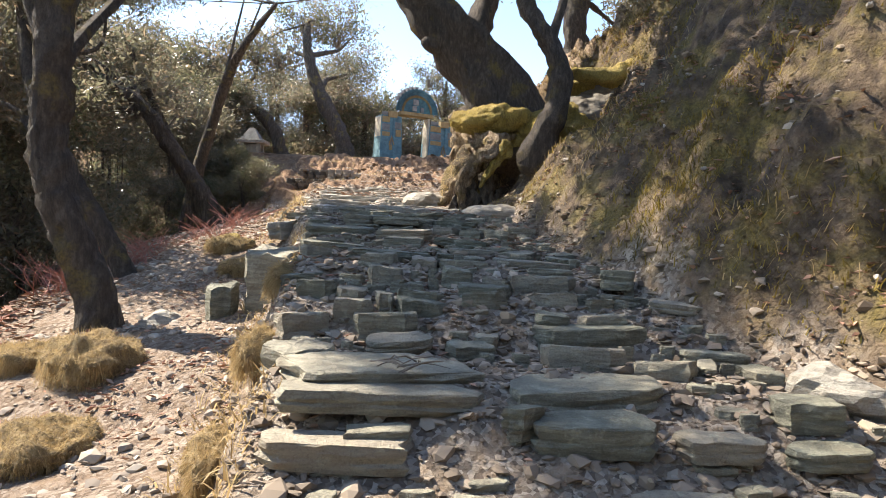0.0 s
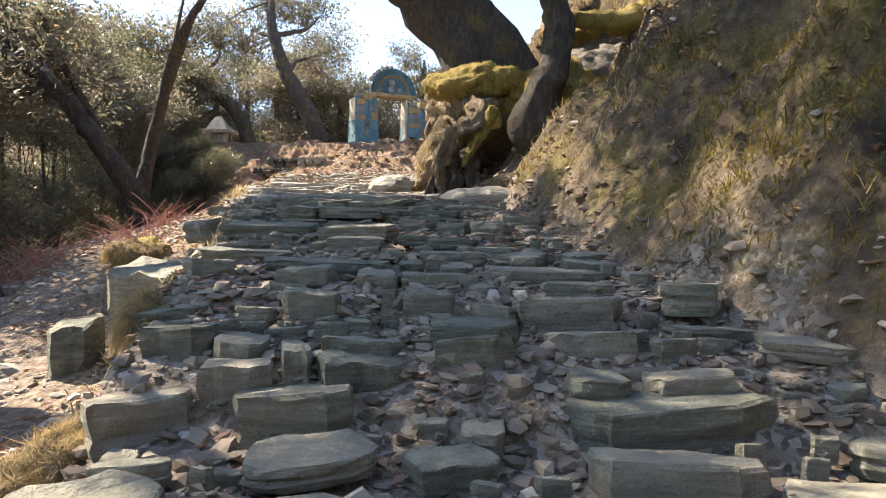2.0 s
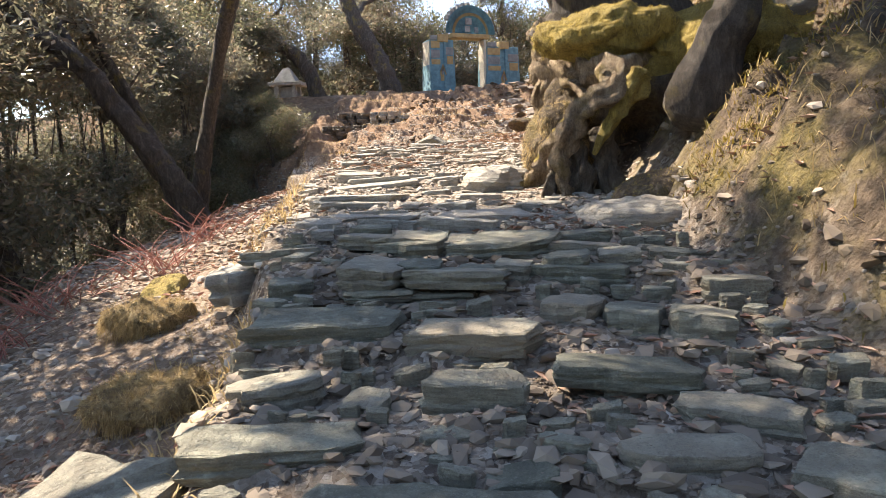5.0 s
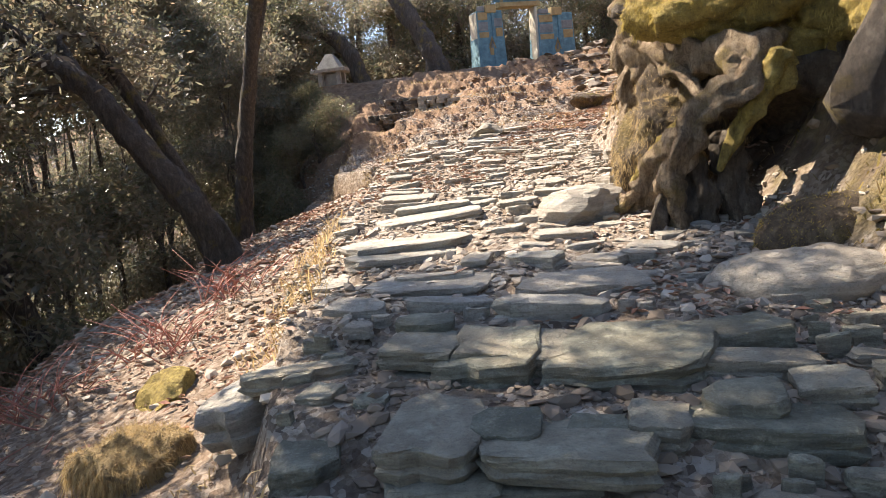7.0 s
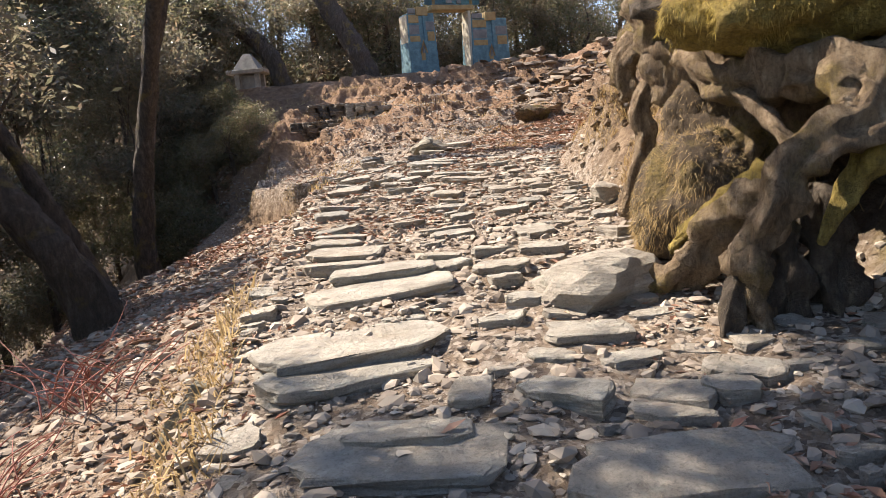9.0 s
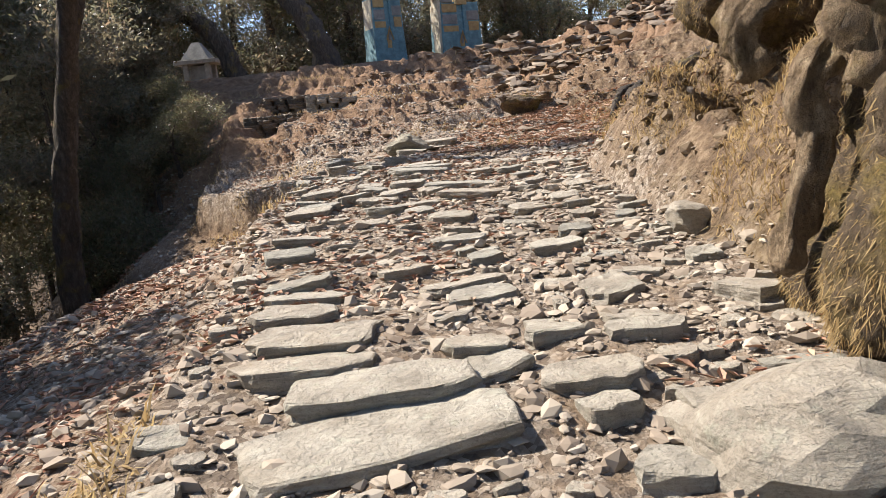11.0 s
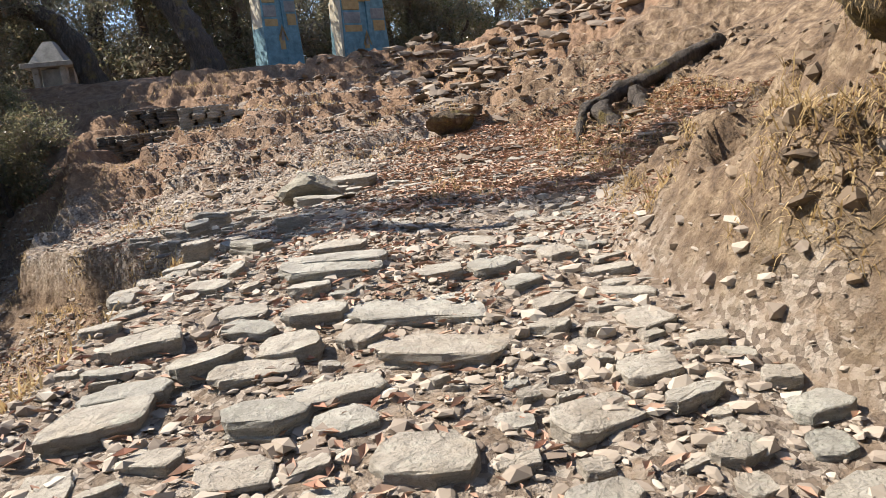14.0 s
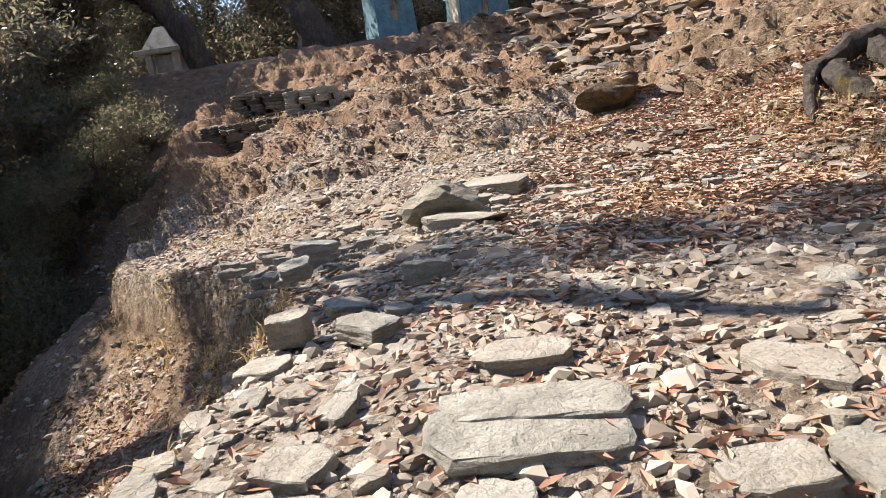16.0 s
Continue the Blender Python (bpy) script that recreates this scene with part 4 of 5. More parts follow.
make_tree("thin leaning trunk behind the oak", [(-3.4, 9.0, 0.7), (-3.82, 9.0, 1.5), (-4.23, 9.0, 2.13), (-4.8, 9.2, 3.2), (-5.2, 9.6, 4.4)], [0.13, 0.11, 0.1, 0.08, 0.05],
          [(-5.0, 9.8, 4.4, 0.7), (-4.2, 10.4, 5.2, 0.65), (-6.0, 10.2, 3.4, 0.8)], 52, 4, GL)
make_tree("forked oak leaning out over the ravine", [(-4.05, 14.0, 1.3), (-4.3, 14.0, 2.0), (-4.6, 14.0, 2.43), (-5.09, 14.0, 3.11), (-5.47, 14.0, 3.65), (-6.08, 14.0, 4.09), (-7.2, 14.2, 4.8)], [0.24, 0.18, 0.16, 0.14, 0.12, 0.11, 0.06],
          [(-7.2, 14.6, 4.8, 0.9), (-6.2, 15.0, 4.0, 0.7), (-8.2, 13.4, 3.8, 0.9)], 53, 5, GL)
make_tree("thin trunk in the undergrowth", [(-4.7, 15.2, 1.5), (-4.9, 15.0, 2.2), (-5.28, 15.0, 3.05), (-5.85, 15.0, 4.16), (-6.4, 15.2, 5.2)], [0.13, 0.1, 0.08, 0.07, 0.04], [(-6.6, 15.6, 5.0, 0.7), (-7.4, 16.4, 4.2, 0.8)], 54, 4, GL)
make_tree("short dark trunk in the undergrowth", [(-6.2, 13.6, ground_z(-6.2, 13.6) - 0.1), (-6.6, 13.6, 1.5), (-6.95, 13.7, 1.96), (-7.5, 13.8, 2.8)], [0.16, 0.13, 0.11, 0.05], [(-7.8, 14.2, 3.0, 0.6)], 55, 3, GL)
rr = random.Random(77)
for k in range(46):
    y = 5.5 + 28 * (k + rr.random()) / 46
    off = rr.uniform(2.8, 10.5)
    x = float(edge_left(min(y, 29))) - np.interp(y, [1, 9, 13, 18, 22, 27], [3.2, 2.8, 2.5, 3.8, 3.0, 0.6]) - off * 0.75
    z = ground_z(x, y)
    top = float(tread(y)) + rr.uniform(0.6, 1.6) + 0.28 * off
    if 12 < y < 17.5:
        top = min(top, 2.4 + 0.25 * off)
    s = 0.62 + 0.05 * off
    crowns = [(x + rr.uniform(-0.7, 0.7), y + rr.uniform(-0.7, 0.7), z + (top - z) * f, s * rr.uniform(0.75, 1.1)) for f in (0.3, 0.62, 0.95, 1.1)]
    lean = rr.uniform(-0.7, 0.3)
    make_tree("dense evergreen shrub on the ravine slope", [(x, y, z - 0.15), (x + lean * 0.3, y, z + (top - z) * 0.4), (x + lean, y + 0.2, top)], [0.1, 0.07, 0.03], crowns, 100 + k, 5, "shrubs of the ravine", None, None, 1.0, 7)

for k in range(12):
    y = 24.5 + 6.5 * (k + rr.random()) / 12
    x = float(edge_left(y)) - rr.uniform(1.0, 3.2)
    z = ground_z(x, y)
    crowns = [(x + rr.uniform(-0.5, 0.5), y + rr.uniform(-0.5, 0.5), z + f, rr.uniform(0.35, 0.55)) for f in (0.35, 0.8, 1.2)]
    make_tree("low brownish scrub on the lip of the hollow", [(x, y, z - 0.1), (x - 0.1, y, z + 0.5), (x - 0.3, y + 0.1, z + 1.2)], [0.06, 0.04, 0.02], crowns, 160 + k, 4, "low scrub", None, CROWNS[:1], 0.6, 6)
GR = "trees on the ridge"
make_tree("dark oak trunk on the crest beside the gateway", [(-4.2, 33.2, 4.4), (-4.4, 33.0, 5.5), (-4.88, 33.0, 6.51), (-5.59, 33.0, 7.9), (-6.16, 33.0, 9.42), (-6.3, 33.3, 11)], [0.5, 0.4, 0.34, 0.3, 0.24, 0.13],
          [(-6.6, 34.4, 11.4, 1.3), (-8.0, 35.2, 10.2, 1.3), (-5.2, 36.2, 11.6, 1.2), (-5.0, 37, 9.4, 1.2)], 81, 6, GR, None, FAR_CROWNS)
make_tree("oak with a long crooked limb", [(-7.2, 33.2, 4.2), (-7.44, 33.0, 5.62), (-8.26, 33.0, 6.74), (-9.84, 33.0, 7.32), (-10.89, 33.0, 7.92), (-11.92, 33.0, 7.74), (-13.2, 33.2, 8.4)], [0.36, 0.3, 0.26, 0.22, 0.18, 0.14, 0.07],
          [(-11.2, 34.6, 9.6, 1.3), (-13.2, 34.8, 9.0, 1.4), (-9.4, 35.6, 10.2, 1.2)], 82, 7, GR, None, FAR_CROWNS)
for k in range(34):
    x = -30 + 56 * (k + rr.random() * 0.9) / 34
    y = rr.uniform(42, 58) if -17 < x < 8 else rr.uniform(36, 56)
    z = ground_z(x, y) - 0.3
    tall = rr.uniform(5.0, 7.6) * (0.8 if -3 < x < 3 else 1.0)
    a = rr.uniform(-0.8, 0.8)
    crowns = [(x + a + rr.uniform(-1.8, 1.8), y + rr.uniform(-1.2, 1.2), z + tall * f, rr.uniform(0.85, 1.3)) for f in (0.18, 0.4, 0.62, 0.85, 1.05)]
    make_tree("ridge oak with a ragged grey green crown", [(x, y, z), (x + a * 0.3, y, z + tall * 0.35), (x + a, y, z + tall)], [0.3, 0.22, 0.08], crowns, 200 + k, 6, GR, None, FAR_CROWNS, 2.0, 8)
for k in range(6):
    x, y = -17 + 11 * (k + rr.random()) / 6, rr.uniform(44, 50)
    z, tall = ground_z(x, y) - 0.3, rr.uniform(6.0, 9.5)
    crowns = [(x + rr.uniform(-1.6, 1.6), y + rr.uniform(-1, 1), z + tall * f, rr.uniform(0.9, 1.3)) for f in (0.2, 0.4, 0.6, 0.8, 1.0)]
    make_tree("ridge oak with a ragged grey green crown", [(x, y, z), (x + 0.2, y, z + tall * 0.4), (x + 0.4, y, z + tall)], [0.26, 0.2, 0.07], crowns, 430 + k, 6, GR, None, FAR_CROWNS, 2.0, 8)
for k in range(6):
    x, y = -5.2 + 1.9 * k + rr.uniform(-0.5, 0.5), rr.uniform(43, 49)
    z, tall = ground_z(x, y) - 0.3, rr.uniform(5.5, 7.0)
    crowns = [(x + rr.uniform(-1, 1), y + rr.uniform(-1, 1), z + tall * f, rr.uniform(0.85, 1.15)) for f in (0.2, 0.4, 0.6, 0.8, 1.0)]
    make_tree("oak showing behind the gateway", [(x, y, z), (x + 0.2, y, z + tall * 0.4), (x + 0.3, y, z + tall)], [0.24, 0.18, 0.06], crowns, 480 + k, 6, GR, None, FAR_CROWNS, 2.0, 8)
for k in range(18):
    x, y = -44 + 74 * (k + rr.random()) / 18, rr.uniform(60, 78)
    z, tall = ground_z(x, y) - 0.4, rr.uniform(8.0, 11.0)
    crowns = [(x + rr.uniform(-2.2, 2.2), y + rr.uniform(-1.2, 1.2), z + tall * f, rr.uniform(1.3, 1.9)) for f in (0.25, 0.45, 0.65, 0.82, 1.0)]
    make_tree("far oak behind the crest", [(x, y, z), (x + 0.3, y, z + tall * 0.4), (x + 0.6, y, z + tall)], [0.34, 0.24, 0.08], crowns, 330 + k, 5, GR, None, FAR_CROWNS, 2.0, 7)
# Unseen trees, added behind the camera to cut sky light on the risers.
for k in range(9):
    x, y = -9 + 18 * (k + rr.random()) / 9, rr.uniform(-8.5, -5)
    z, tall = ground_z(x, y) - 0.3, rr.uniform(6.5, 8.5)
    crowns = [(x + rr.uniform(-1, 1), y + rr.uniform(-1, 0.6), z + tall * f, rr.uniform(0.9, 1.25)) for f in (0.2, 0.42, 0.62, 0.82, 1.0)]
    make_tree("unseen oak added below the steps to block sky light", [(x, y, z), (x + 0.2, y, z + tall * 0.4), (x + 0.1, y, z + tall)], [0.26, 0.2, 0.07], crowns, 460 + k, 5, "trees below the steps", None, DENSE_CROWNS, 1.8, 8)
for k in range(10):
    x, y = rr.uniform(5.5, 15), rr.uniform(13, 32)
    z = ground_z(x, y) - 0.2
    crowns = [(x + rr.uniform(-1.2, 1.2), y + rr.uniform(-1.2, 1.2), z + f, rr.uniform(0.7, 1.1)) for f in (1.5, 2.6, 3.6)]
    make_tree("scrubby oak on the upper slope", [(x, y, z), (x + 0.2, y, z + 1.6), (x, y, z + 3.4)], [0.2, 0.14, 0.05], crowns, 260 + k, 5, "trees above the bank", None, None, 1.4, 8)

# ---- scattered ground cover ----


def on_path(x, y):
    return step(-0.5, 0.2, x - edge_left(y)) * step(-0.4, 0.1, edge_right(y) - x)


def on_bank(x, y):
    return step(0.0, 0.4, x - edge_right(y)) * (1 - step(17, 19, y))


def beside_steps(x, y):
    u = edge_left(y) - x
    return step(-0.12, 0.02, u) * (1 - step(0.15, 0.6, u)) * (fbm(x, y, 1.2, 3, 51) > -0.12)


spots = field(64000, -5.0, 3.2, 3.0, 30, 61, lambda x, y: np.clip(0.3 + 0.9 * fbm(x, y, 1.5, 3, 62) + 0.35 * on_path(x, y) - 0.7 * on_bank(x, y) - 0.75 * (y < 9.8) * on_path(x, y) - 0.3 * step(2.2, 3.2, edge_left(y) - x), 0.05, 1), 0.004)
rs = np.random.RandomState(9)
scatter_stones("gravel", spots, 0.018 + 0.075 * rs.rand(len(spots)) ** 3, M_PEBBLE, "loose angular gravel over the path and scree", 0.6)
spots = field(20000, -2.7, 1.2, 9.8, 22, 92, lambda x, y: on_path(x, y) * np.clip(0.35 + 1.2 * fbm(x, y, 1.8, 3, 93), 0, 1), 0.006)
scatter_stones("chip_gravel", spots, 0.012 + 0.06 * rs.rand(len(spots)) ** 3, M_PEBBLE, "flat broken chips of slate strewn over the path", 0.3, 94)
spots = field(30000, -7.5, -2.2, 11, 27, 99, lambda x, y: step(0.0, 0.4, edge_left(y) - x) * np.clip(0.4 + fbm(x, y, 1.3, 3, 100), 0, 1), 0.005)
scatter_stones("scree", spots, 0.015 + 0.09 * rs.rand(len(spots)) ** 3, M_PEBBLE, "small scree on the slope below the path", 0.5, 101)
# Dark-toned chips put shade into the gaps of the lower flight.
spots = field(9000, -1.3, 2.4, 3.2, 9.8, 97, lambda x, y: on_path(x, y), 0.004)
scatter_stones("dark_gravel", spots, 0.02 + 0.09 * rs.rand(len(spots)) ** 3, M_CHIP, "chips and crumbs toned dark to deepen the shaded gaps between steps", 0.5, 98)
spots = field(6500, -3.4, 2.6, 18.6, 31.6, 63, lambda x, y: np.clip(0.4 + 1.3 * fbm(x, y, 0.7, 3, 64), 0, 1), -0.004)
scatter_stones("slate_rubble", spots, 0.06 + 0.2 * rs.rand(len(spots)) ** 2.5, M_CHIP, "flat slate rubble bedded in the upper slope", 0.2, 5)
spots = field(700, 0.5, 7.5, 26.5, 31.8, 65, None, 0.02)
scatter_stones("crest_stones", spots, 0.15 + 0.35 * rs.rand(len(spots)), M_CHIP, "rows of flat stones along the crest", 0.3, 6)
spots = field(46000, -5.0, 3.5, 3.2, 26, 66, lambda x, y: np.clip(0.2 + 1.5 * fbm(x, y, 0.9, 3, 67) + 0.35 * step(12, 14, y) * on_path(x, y) + 0.5 * step(0.1, 0.4, edge_left(y) - x) * (y > 8) - 0.35 * on_bank(x, y) + 0.8 * (y > 18.5) * (x > -0.8) * (y < 22), 0, 1), 0.012)
scatter_leaves("leaf_litter", spots, 0.03, M_LITTER, "pinkish brown fallen leaves drifted over the path")
spots = field(230000, -6.6, 0.0, 3.2, 25.5, 68, lambda x, y: beside_steps(x, y) + 0.0)
blades("dry_grass", spots, 0.1, 0.0045, 0.95, M_STRAW, "straw coloured dry grass hanging over the step edges", "dry grass", 0.9, 69)
spots = field(130000, 0.2, 4.8, 2.6, 13.2, 70, lambda x, y: on_bank(x, y) * np.clip(0.45 + 1.6 * fbm(x, y, 1.4, 3, 71), 0, 1))
blades("bank_moss", spots, 0.075, 0.005, 0.8, M_MOSSBLADE, "brown and yellow moss hanging on the bank", "moss", 0.8, 72)
spots = field(16000, 0.4, 5.0, 3.0, 12.5, 73, lambda x, y: on_bank(x, y) * (fbm(x, y, 0.9, 3, 74) > 0.12))
blades("bank_grass", spots, 0.11, 0.004, 0.8, M_STRAW, "dry straw grass tufts on the bank", "dry grass", 0.6, 75)
spots = field(150000, 0.0, 3.4, 12.4, 23, 76, lambda x, y: step(0.0, 0.3, x - edge_right(y)) * (fbm(x, y, 1.3, 3, 77) > -0.05) * (1 - 0.75 * step(17, 19, y)))
blades("bank_straw", spots, 0.085, 0.0036, 0.9, M_STRAW, "dry straw and rootlets on the earth bank", "dry grass", 0.8, 78)
spots = field(50000, -8.5, 3.2, 18.5, 31.5, 79, lambda x, y: (fbm(x, y, 0.8, 3, 80) > 0.12) * 1.0)
blades("mound_grass", spots, 0.09, 0.006, 0.8, M_STRAW, "matted dry grass on the mound below the crest", "dry grass", 0.8, 81)
spots = field(22000, -1.2, 3.2, 18.3, 23.5, 102, lambda x, y: np.clip(0.55 + 1.3 * fbm(x, y, 0.9, 3, 103), 0, 1) * step(-1.3, -0.3, x - 0.18 * (y - 20)), 0.014)
scatter_leaves("leaf_drift", spots, 0.035, M_DRIFT, "drift of orange pink fallen leaves at the bend", 104)
spots = field(9000, 0.4, 4.8, 3.0, 12.8, 88, lambda x, y: on_bank(x, y) * np.clip(0.25 + 1.6 * fbm(x, y, 1.3, 3, 89), 0, 1), 0.02)
scatter_leaves("bank_litter", spots, 0.04, M_LITTER, "dead leaves caught in the moss of the bank", 90)
spots = field(52000, -10.0, -2.4, 4.0, 31, 82, lambda x, y: (fbm(x, y, 0.7, 3, 83) > -0.1) * np.where(y > 12.5, step(0.4, 1.4, edge_left(y) - x), step(2.0, 3.0, edge_left(y) - x)))
scatter_leaves("wood_litter", spots, 0.05, M_LITTER, "brown leaf litter under the ravine shrubs", 84)

spots = field(16000, 0.1, 4.6, 3.0, 23, 85, lambda x, y: step(0.02, 0.3, x - edge_right(y)) * np.clip(0.5 + fbm(x, y, 1.1, 3, 86) - 0.3 * step(16, 18, y), 0, 1) * (0.25 + 0.75 * (y > 12.8)))
scatter_stones("earth_clods", spots, 0.02 + 0.09 * rs.rand(len(spots)) ** 4, M_CLOD, "crumbling earth clods and stones in the bank", 0.75, 87)

# red twiggy shrubs on the lip of the ravine
for k, (x, y) in enumerate(((-4.0, 8.6), (-3.7, 9.6), (-4.4, 7.6), (-3.9, 10.6), (-3.3, 11.2), (-4.6, 9.4), (-3.1, 12.1))):
    z = ground_z(x, y)
    bm = bmesh.new()
    r = random.Random(400 + k)
    for _ in range(46):
        a, b = r.uniform(0, 6.28), r.uniform(0.25, 0.6)
        p = Vector((r.uniform(-0.25, 0.25), r.uniform(-0.25, 0.25), -0.03))
        q = p + Vector((math.cos(a) * b * 0.8, math.sin(a) * b * 0.8, b * r.uniform(0.35, 0.8)))
        m = p.lerp(q, 0.5) + Vector((r.uniform(-1, 1), r.uniform(-1, 1), 0.6)) * 0.07
        tube_into(bm, [p, m, q], [0.006, 0.0045, 0.002], 3, 0.0, k)
    me = bpy.data.meshes.new("twig_bush")
    bm.to_mesh(me)
    bm.free()
    me.materials.append(M_TWIG)
    bush = tagged(new("twig_bush", me), "low leafless bush of reddish twigs", "bush", "red twig bushes")
    bush.location = (x, y, z)

# ---- single stones ----


def single_stone(name, at, size, seed, material, label, turn=0.0, tip=0.0, corner=0.9):
    ob = tagged(new(name, slab_mesh(seed, material, corner)), label, "stone")
    ob.matrix_basis = pose(*at, tip, 0, turn) @ Matrix.Diagonal((*size, 1))
    return ob


def rock(at, size, seed, material, label, turn=0.0, name="boulder"):
    ob = tagged(new(name, rock_mesh(seed, size, material)), label, "boulder")
    ob.matrix_basis = pose(*at, 0, 0, turn)
    return ob


single_stone("stone_block", (-1.42, 6.8, 1.36), (0.52, 0.5, 0.66), 901, M_STEP, "large dark squared block of rock beside the steps", -12, 4, 0.8)
single_stone("stone_block", (-1.75, 6.75, 1.08), (0.34, 0.42, 0.5), 921, M_STEP, "dark broken rock leaning on the large block", 18, -6, 0.7)
rock((-2.35, 7.0, 0.62), (0.3, 0.25, 0.2), 902, M_SLATE, "low pale rock in the scree", 25)
rock((-2.05, 6.3, 0.5), (0.28, 0.22, 0.18), 903, M_STEP, "dark squat rock in the scree", -30)
rock((-2.12, 11.25, 1.5), (0.24, 0.26, 0.4), 904, M_STEP, "upright mossy stone at the step edge", -10, "stone_post")
rock((-1.84, 10.95, 1.5), (0.2, 0.2, 0.32), 905, M_EARTH, "upright earth caked stone at the step edge", 14, "stone_post")
rock((-2.75, 10.4, 1.25), (0.24, 0.24, 0.24), 906, M_MOSS, "mossy round stone in the scree", 40)
single_stone("stone_slab", (-1.95, 9.35, 1.62), (0.36, 0.75, 0.2), 907, M_SLATE, "long slab tipped along the step edge", -24, 6)
rock((-0.22, 11.95, 2.02), (0.46, 0.34, 0.2), 908, M_SLATE, "broad pale boulder at the foot of the roots", -6)
rock((-1.5, 20.1, 2.62), (0.36, 0.26, 0.18), 909, M_STEP, "dark rock at the bend of the path", 12)
rock((0.6, 23.5, 3.1), (0.5, 0.32, 0.2), 910, M_EARTH, "rust brown rock on the upper slope", 20)
rock((2.15, 4.5, 0.85), (0.3, 0.26, 0.17), 912, M_SLATE, "pale boulder at the foot of the bank", 15)
rock((0.62, 13.75, 2.3), (0.2, 0.17, 0.14), 913, M_SLATE, "loose rounded rock at the bank foot", 35)
rock((0.25, 14.1, 2.3), (0.15, 0.13, 0.11), 914, M_SLATE, "small rounded rock at the bank foot", 75)
leaf = scatter_leaves("red_leaf", np.array([(-0.95, 10.55, tread(10.55) + 0.06)]), 0.1, M_LITTER, "single large red fallen leaf on a step", 911)


for k, (x, y, sx, sy, sz) in enumerate(((-2.35, 5.9, 0.26, 0.3, 0.24), (-2.15, 4.9, 0.24, 0.36, 0.16), (-2.95, 6.2, 0.24, 0.24, 0.15), (-1.04, 5.3, 0.1, 0.26, 0.17), (-1.14, 6.25, 0.08, 0.16, 0.1), (-1.0, 4.4, 0.1, 0.3, 0.18), (-2.0, 8.6, 0.3, 0.26, 0.14), (-2.5, 9.6, 0.24, 0.22, 0.14))):
    bm = bmesh.new()
    lump_into(bm, (0, 0, 0), (sx * 1.15, sy * 1.2, sz * 0.75), 50 + k, 0.75, 4, 3.2)
    me = bpy.data.meshes.new("grass_tuft")
    bm.to_mesh(me)
    bm.free()
    me.materials.append(M_THATCH)
    tuft = tagged(new("grass_tuft", me), "matted tussock of drooping straw yellow grass", "grass", "straw tussocks")
    tuft.location = (x, y, ground_z(x, y) + 0.25 * sz)
    fuzz(tuft, 9000, 0.06, 0.0016, M_STRAW, "straw", 500 + k, 1.5)

twigs = thing("twig_heap", "small heap of dry broken twigs on a step", "twigs", (-0.1, 4.36, float(tread(4.5)) + 0.1))
r = random.Random(8)
for k in range(11):
    bm = bmesh.new()
    a, l = r.uniform(-2.2, 2.2), r.uniform(0.05, 0.16)
    p = Vector((r.uniform(-0.12, 0.12), r.uniform(-0.06, 0.06), r.uniform(0.0, 0.05)))
    d = Vector((math.cos(a), 0.5 * math.sin(a), 0.25 * math.sin(3 * a))) * l
    tube_into(bm, [p - d, p + Vector((0, 0, 0.02)), p + d], [0.005, 0.004, 0.002], 5, 0.1, k)
    part("twig", bm, M_SPRAY, twigs)


def dry_wall(at, wide, tall, deep, seed, turn, material):
    """A stub of dry-stone walling: courses of thin slates, each its own part."""
    r = random.Random(seed)
    wall = thing("stone_wall", "stub of dry-stone walling at a hollow", "stone wall", at, "dry stone stubs")
    wall.rotation_euler = (0, 0, radians(turn))
    z, meshes = 0.0, [slab_mesh(seed + i, material, 1.0) for i in range(4)]
    while z < tall:
        t, x = r.uniform(0.07, 0.13), -wide / 2
        while x < wide / 2:
            l = r.uniform(0.25, 0.5)
            ob = new("stone", meshes[r.randrange(4)])
            ob.parent = wall
            ob.matrix_basis = pose(x + l / 2, r.uniform(-0.05, 0.05), z + t) @ Matrix.Diagonal((l, deep, t * 1.05, 1))
            x += l
        z += t


# The two dark stubs carry the shade on their faces in their colour.
dry_wall((-5.0, 27.3, ground_z(-5.0, 27.2) - 0.1), 1.5, 0.8, 0.6, 930, -6, M_SHADE_SLATE)
dry_wall((-5.05, 29.3, ground_z(-5.05, 29.2) - 0.1), 1.2, 0.7, 0.6, 940, 8, M_SHADE_SLATE)
dry_wall((-3.7, 27.6, ground_z(-3.7, 27.6) - 0.2), 1.0, 0.5, 0.5, 950, 5, M_SLATE)

# ---- the stone steps, stone by stone ----
FLIGHT_1 = [
    (-0.66, 3.77, -0.06, 3.84),
    (1.63, 3.88, 2.00, 3.94),
    (-0.33, 3.92, -0.04, 3.96),
    (1.12, 3.93, 1.51, 3.92),
    (0.43, 3.96, 1.08, 3.91),
    (-0.68, 3.99, 0.34, 4.18),
    (0.33, 4.10, 0.42, 4.00),
    (1.66, 4.14, 1.98, 4.10),
    (-0.67, 4.15, 0.33, 4.44),
    (0.44, 4.20, 1.27, 4.33),
    (-0.43, 4.49, -0.20, 4.65),
    (-0.76, 4.50, -0.46, 4.75),
    (1.07, 4.79, 1.36, 4.57),
    (0.63, 4.88, 1.07, 4.79),
    (0.65, 5.14, 1.32, 5.19),
    (-0.88, 5.16, -0.56, 5.30),
    (-0.48, 5.21, -0.10, 5.21),
    (0.68, 5.33, 0.89, 5.31),
]
